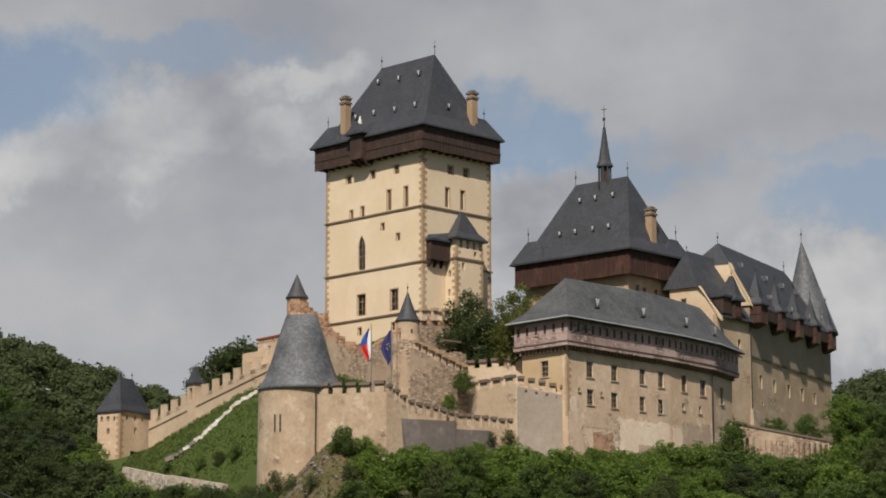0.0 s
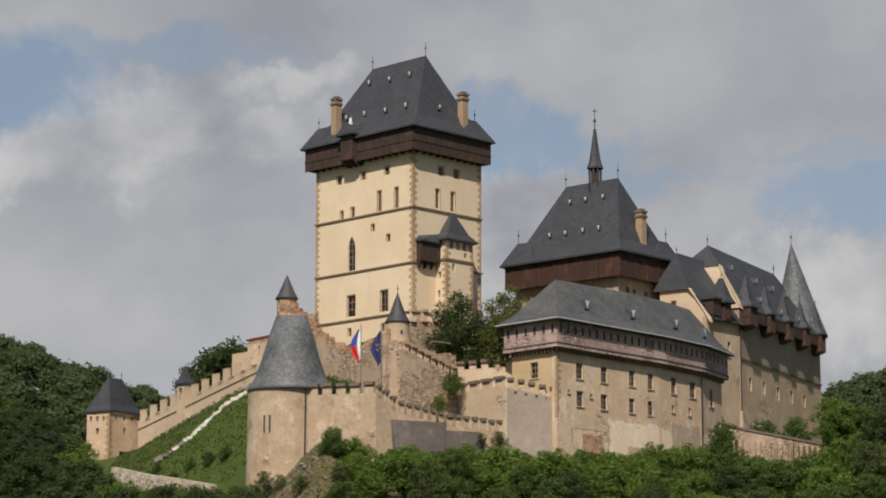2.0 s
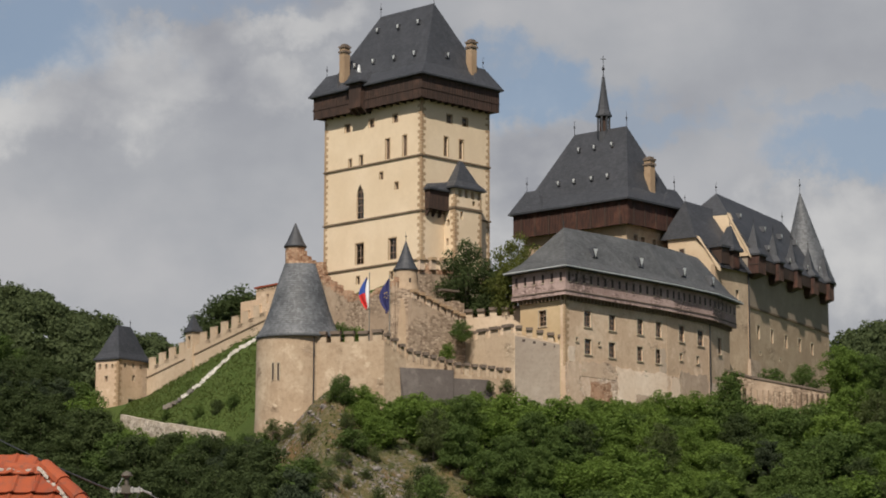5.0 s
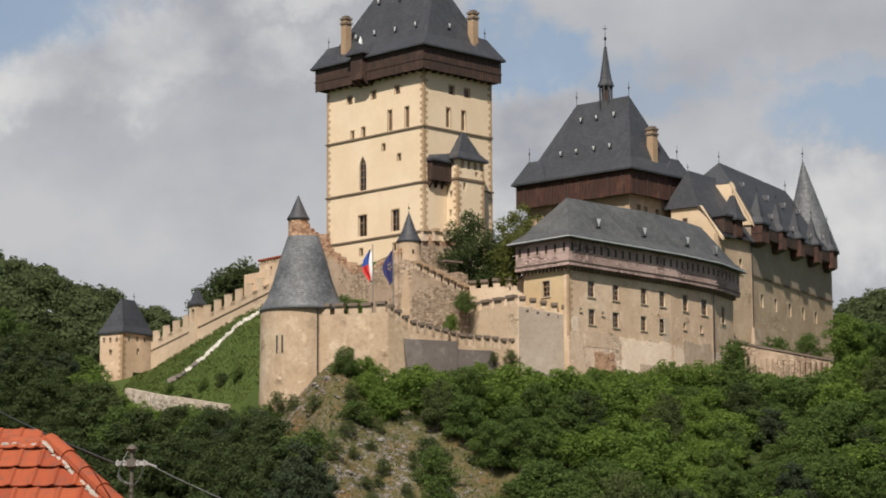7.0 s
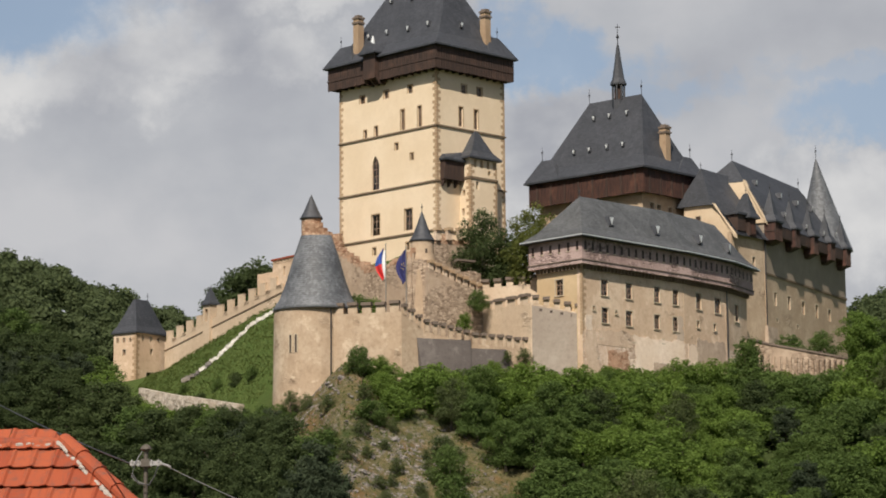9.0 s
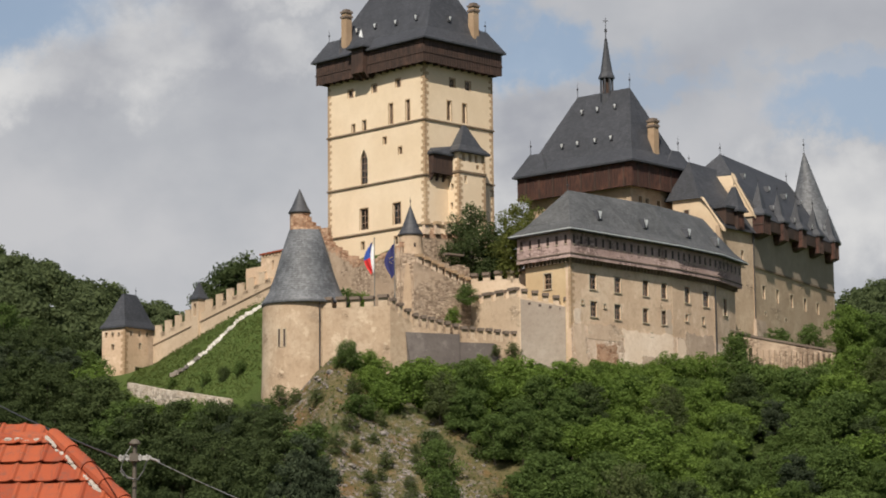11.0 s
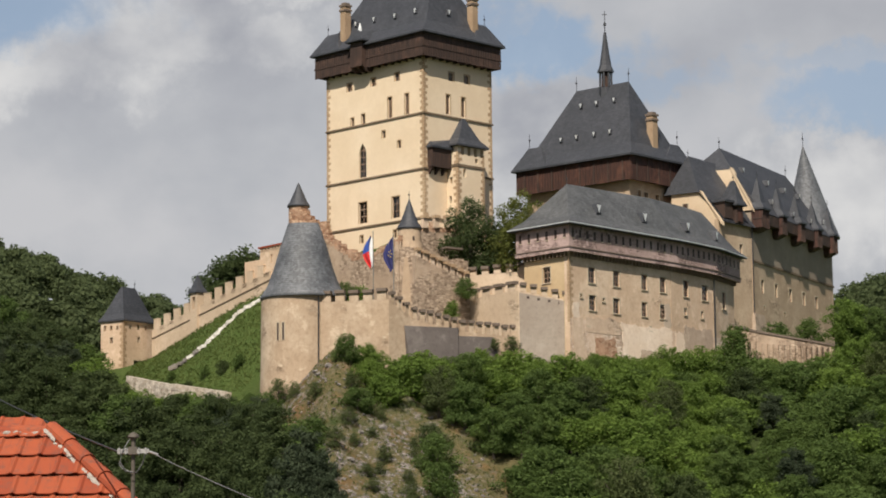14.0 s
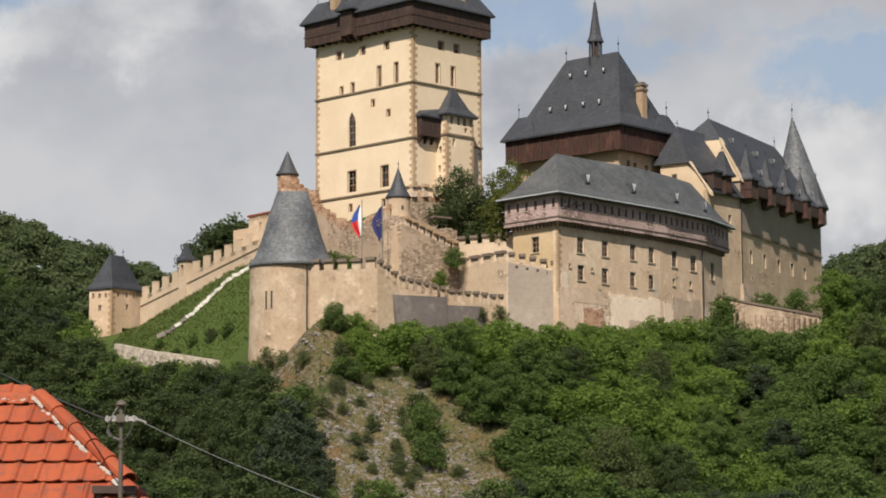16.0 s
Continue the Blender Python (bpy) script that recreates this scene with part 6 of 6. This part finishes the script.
def grass():
    """Tufts on the open turf, as one object."""
    rnd = np.random.default_rng(8)
    V, Fs = [], []
    n = 0
    while n < 9000:
        if rnd.random() < 0.6:
            x, y = rnd.uniform(-58, -26), rnd.uniform(396, 448)
            fy, cy = np.interp(x, HX, FOOT_Y), np.interp(x, HX, CREST_Y)
            if not fy < y < cy:
                continue
        else:
            x, y = rnd.uniform(-30, 36), rnd.uniform(330, 380)
            if not is_bare(x, y):
                continue
        z = gz(x, y)
        for b in range(3):
            a, h, w = rnd.uniform(0, 6.28), rnd.uniform(0.12, 0.35), rnd.uniform(0.07, 0.14)
            c, s = math.cos(a) * w, math.sin(a) * w
            k = len(V)
            V += [(x - c, y - s, z - 0.05), (x + c, y + s, z - 0.05), (x + rnd.uniform(-0.3, 0.3), y + rnd.uniform(-0.3, 0.3), z + h)]
            Fs.append((k, k + 1, k + 2))
        n += 1
    me = bpy.data.meshes.new("grass")
    me.from_pydata(V, [], Fs)
    me.materials.append(GRASS)
    tagged(new("grass", me), "tufts of green and dry grass on the slope", "grass", kind="stuff")


grass()


def rocks():
    rnd = random.Random(3)
    shapes = [mesh_data("rock", *boulder(rnd, (1.0, 0.8, 0.7)), ROCK) for _ in range(7)]
    n = 0
    while n < 240:
        x, y = rnd.uniform(-26, 34), rnd.uniform(332, 379)
        if not is_bare(x, y):
            continue
        if noise.noise(Vector((x * 0.14, y * 0.14, 2.0))) < 0.02:
            continue
        ob = new("rock", rnd.choice(shapes))
        s = rnd.uniform(0.14, 0.38) if rnd.random() < 0.9 else rnd.uniform(0.45, 0.8)
        ob.matrix_basis = Matrix.Translation((x, y, gz(x, y))) @ Matrix.Rotation(rnd.uniform(0, 6), 4, "Z") @ Matrix.Diagonal((s, s, s * rnd.uniform(0.6, 1.3), 1))
        tagged(ob, "weathered grey limestone rock in the turf", "rock", "rocks on the slope")
        n += 1


rocks()


# ---- the near house roof, mast and cables ----
def near_house():
    """Hipped clay-tiled roof; the ridge ends at (-3.93, 24.0) and the near slope falls towards the camera."""
    ex, ey, ez = -3.95, 24.0, 3.36
    pitch = radians(37)
    T = thing("near_house", (-9.0, 25.0, -1.8), "village house with an orange clay tiled hipped roof", "house")
    depth = 4.2  # plan depth of the slope
    hip = 0.86  # how far the hip runs out for each metre down the slope's plan
    ze = ez - depth * math.tan(pitch)
    part("wall", prism([(-16, ey - depth + 0.5), (ex + depth * hip - 0.5, ey - depth + 0.5), (ex + depth * hip - 0.5, ey + depth - 0.5), (-16, ey + depth - 0.5)], -2.6, ze + 0.1), PALE, T)
    V = [(-16.5, ey - depth, ze), (ex + depth * hip, ey - depth, ze), (ex + depth * hip, ey + depth, ze), (-16.5, ey + depth, ze), (-16.5, ey, ez), (ex, ey, ez)]
    R = part("roof", ([(x, y, z - 0.12) for x, y, z in V], [(0, 1, 5, 4), (1, 2, 5), (2, 3, 4, 5), (3, 0, 4), (3, 2, 1, 0)]), MORTAR, T, "hipped roof of orange clay tiles")
    # tiles on the slope that faces the valley road: rows of overlapping interlocking tiles
    tw, course = 0.212, 0.335
    s, c = math.sin(pitch), math.cos(pitch)

    def tile_shape():
        n, L = 6, course + 0.07
        prof = [(0.0, 0.014), (0.03, 0.024), (0.052, 0.004), (0.12, 0.003), (0.18, 0.004), (0.212, 0.014)]
        V = []
        for v, lift in ((0.0, 0.042), (L, 0.0)):
            V += [(x, v, z + lift) for x, z in prof]
        V += [(x, 0.0, z + 0.03) for x, z in prof] + [(x, 0.16, z + 0.016) for x, z in prof]
        Fs = [(i, i + 1, n + i + 1, n + i) for i in range(n - 1)] + [(2 * n + i, 2 * n + i + 1, i + 1, i) for i in range(n - 1)] + [(3 * n + i, 3 * n + i + 1, 2 * n + i + 1, 2 * n + i) for i in range(n - 1)]
        return V, Fs

    shape = mesh_data("tile", *tile_shape(), CLAY)
    rnd = random.Random(9)
    for row in range(11):
        d = (row + 0.5) * course  # distance from the ridge down the slope to this tile's lower edge
        y, z = ey - d * c, ez - d * s
        right = ex + d * c * hip + 0.02
        k = 0
        while True:
            x = right - tw * (k + 1) - (0.0 if row % 2 else 0.05)
            if x < -6.3 or k > 26:
                break
            if x + tw > ex + (d - course - 0.07) * c * hip:  # cut along the hip
                bm = bmesh.new()
                bm.from_mesh(shape)
                cut = Vector((1, c * hip, 0)).normalized()
                bmesh.ops.bisect_plane(bm, geom=bm.verts[:] + bm.edges[:] + bm.faces[:], plane_co=(ex + d * c * hip - x, 0, 0), plane_no=cut, clear_outer=True)
                if not bm.faces:
                    bm.free()
                    k += 1
                    continue
                me = bpy.data.meshes.new("tile")
                bm.to_mesh(me)
                bm.free()
                me.materials.append(CLAY)
                ob = new("tile", me)
            else:
                ob = new("tile", shape)
            ob.parent = R
            m = Matrix(((1, 0, 0, x), (0, c, -s, y), (0, s, c, z), (0, 0, 0, 1))) @ Matrix.Rotation(rnd.uniform(-0.012, 0.012), 4, "Z") @ Matrix.Rotation(rnd.uniform(-0.012, 0.012), 4, "Y")
            ob.matrix_basis = Matrix.Translation(-ROOT[R]) @ m
            k += 1

    def cap_row(p, q, step, r):
        p, q = Vector(p), Vector(q)
        L = (q - p).length
        d = (q - p).normalized()
        a = d.cross(Vector((0, 0, 1))).normalized()
        b = a.cross(d)
        n = int(L / step)
        for i in range(n):
            o = p + d * (i * step)
            V = []
            for t, rr in ((0.0, r * 0.86), (step + 0.05, r * 1.03)):
                for j in range(9):
                    an = math.pi * (1.4 * j / 8 - 0.2)
                    V.append(tuple(o + d * t + a * rr * math.cos(an) + b * (rr * 0.85 * math.sin(an) + (0.006 if t else 0))))
            for t, rr in ((step + 0.05, r * 0.84),):
                for j in range(9):
                    an = math.pi * (1.4 * j / 8 - 0.2)
                    V.append(tuple(o + d * t + a * rr * math.cos(an) + b * (rr * 0.85 * math.sin(an) + 0.006)))
            part("ridge_tile", (V, [(j, j + 1, 9 + j + 1, 9 + j) for j in range(8)] + [(9 + j, 10 + j, 19 + j, 18 + j) for j in range(8)]), CLAY, R)

    # the upper hip tiles stand proud and end open above the lower ones
    top, foot = Vector((ex - 0.02, ey, ez)), Vector((ex + depth * hip, ey - depth, ze + 0.02))
    fall = (foot - top).normalized()
    cap_row(top + Vector((0.02, 0, 0.03)), top + fall * 1.83 + Vector((0.02, 0, 0.045)), 0.36, 0.088)
    cap_row(top + fall * 1.75, foot, 0.36, 0.074)
    cap_row((ex + 0.02, ey, ez - 0.03), (-6.4, ey, ez - 0.03), 0.36, 0.095)
    # mortar under the hip and ridge tiles, in lumps
    d = Vector((depth * hip, -depth, ze - ez)).normalized()
    lean = d.to_track_quat("X", "Z")
    for i in range(110):
        if noise.noise(Vector((i * 0.23, 0.7, 4.1))) < -0.22:
            continue
        o = Vector((ex, ey, ez)) + d * (0.04 + i * 0.05) + Vector((-0.078 + rnd.uniform(-0.01, 0.01), -0.045, rnd.uniform(-0.015, 0.02)))
        sz = rnd.uniform(0.014, 0.028) * (1.5 if 34 < i < 46 else 1.0)
        g = boulder(rnd, (sz * 1.9, sz, sz * 0.8))
        part("mortar_lump", ([tuple(lean @ Vector(v) + o) for v in g[0]], g[1]), MORTAR, R)
    for i in range(22):
        o = Vector((ex - 0.03 - i * 0.1, ey - 0.10, ez - 0.045 + rnd.uniform(-0.02, 0.02)))
        g = boulder(rnd, (0.045, 0.03, 0.024))
        part("mortar_lump", ([tuple(Vector(v) + o) for v in g[0]], g[1]), MORTAR, R)
    # small dormer by the hip
    D = part("dormer", prism([(-3.15, 22.62), (-2.86, 22.62), (-2.86, 23.3), (-3.15, 23.3)], 1.9, 2.36), CLAY, T, "small dormer with a dark eaves board")
    part("dormer_board", prism([(-3.2, 22.5), (-2.80, 22.5), (-2.80, 23.4), (-3.2, 23.4)], 2.36, 2.43), BOARD_AND_HOLE, D)
    part("dormer_board", prism([(-3.19, 22.55), (-3.11, 22.55), (-3.11, 22.62), (-3.19, 22.62)], 1.9, 2.36), BOARD_AND_HOLE, D)


near_house()


def tube(pts, r, n=6):
    V, Fs = [], []
    for i, p in enumerate(pts):
        d = (Vector(pts[min(i + 1, len(pts) - 1)]) - Vector(pts[max(i - 1, 0)])).normalized()
        a = d.cross(Vector((0, 0, 1)))
        a = a.normalized() if a.length > 1e-3 else Vector((1, 0, 0))
        b = a.cross(d)
        V += [tuple(Vector(p) + (a * math.cos(2 * math.pi * k / n) + b * math.sin(2 * math.pi * k / n)) * r) for k in range(n)]
    for i in range(len(pts) - 1):
        Fs += [(i * n + k, i * n + (k + 1) % n, (i + 1) * n + (k + 1) % n, (i + 1) * n + k) for k in range(n)]
    return V, Fs + [tuple(range(n)), tuple(range((len(pts) - 1) * n, len(pts) * n))]


def mast():
    x, y = -2.87, 22.0
    T = thing("service_mast", (x, y, gz(x, y)), "thin steel service mast with insulators and a hood", "utility pole")
    part("pole", lathe(x, y, [(0.03, gz(x, y) - 0.3), (0.026, 1.5), (0.018, 3.05)], 12), RUSTY, T)
    part("hood", lathe(x, y, [(0.015, 3.12), (0.035, 3.14), (0.055, 3.15), (0.048, 3.168), (0.028, 3.188), (0.008, 3.196)], 16), RUSTY, T)
    part("neck", lathe(x, y, [(0.02, 2.98), (0.02, 3.13)], 10), RUSTY, T)
    part("crossbar", prism([(x - 0.14, y - 0.055), (x + 0.15, y - 0.055), (x + 0.15, y - 0.03), (x - 0.14, y - 0.03)], 3.0, 3.04), CERAMIC, T, "pale crossbar")
    for dx in (-0.12, -0.06, 0.06, 0.12):
        part("insulator", lathe(x + dx, y - 0.06, [(0.009, 2.99), (0.012, 3.0), (0.008, 3.02), (0.012, 3.035), (0.007, 3.05)], 10), CERAMIC, T)
    part("clamp", prism([(x - 0.04, y - 0.06), (x + 0.04, y - 0.06), (x + 0.04, y + 0.04), (x - 0.04, y + 0.04)], 2.99, 3.06), RUSTY, T)
    part("stay", tube([(x - 0.03, y - 0.04, 3.13), (x - 0.09, y - 0.07, 3.02), (x - 0.12, y - 0.06, 2.9), (x - 0.09, y - 0.06, 2.86), (x, y - 0.04, 2.83)], 0.005), GREYCABLE, T)
    part("loop_cable", tube([(x - 0.12, y - 0.06, 2.93), (x - 0.05, y - 0.09, 2.83), (x + 0.04, y - 0.08, 2.82), (x + 0.09, y - 0.06, 2.9), (x + 0.12, y - 0.06, 3.0)], 0.007), RUBBER, T)

    def hang(p, q, sag, n=24):
        p, q = Vector(p), Vector(q)
        return [tuple(p.lerp(q, i / n) - Vector((0, 0, sag * 4 * (i / n) * (1 - i / n)))) for i in range(n + 1)]

    a = (x + 0.15, y - 0.05, 3.015)
    b = (-0.45, 14.8, 2.0)
    C = solo("cable", tube(hang(a, b, 0.03), 0.0034), GREYCABLE, "grey service cable from the mast to a house", "cable")
    c, e = (x - 0.14, y - 0.05, 3.02), (-7.15, 34.0, 4.94)
    part("cable_end", tube([(a[0], a[1], a[2]), (a[0] + 0.12, a[1] - 0.35, a[2] - 0.048)], 0.011), CERAMIC, C, "pale cable tensioner")
    solo("cable", tube(hang(c, e, 0.05), 0.008), RUBBER, "black service cable passing over the tiled roof", "cable")
    for p0 in (b, e):
        solo("house_post", tube([(p0[0], p0[1], gz(p0[0], p0[1]) - 0.3), p0], 0.04), STEEL, "plain steel post carrying a cable", "post")


mast()
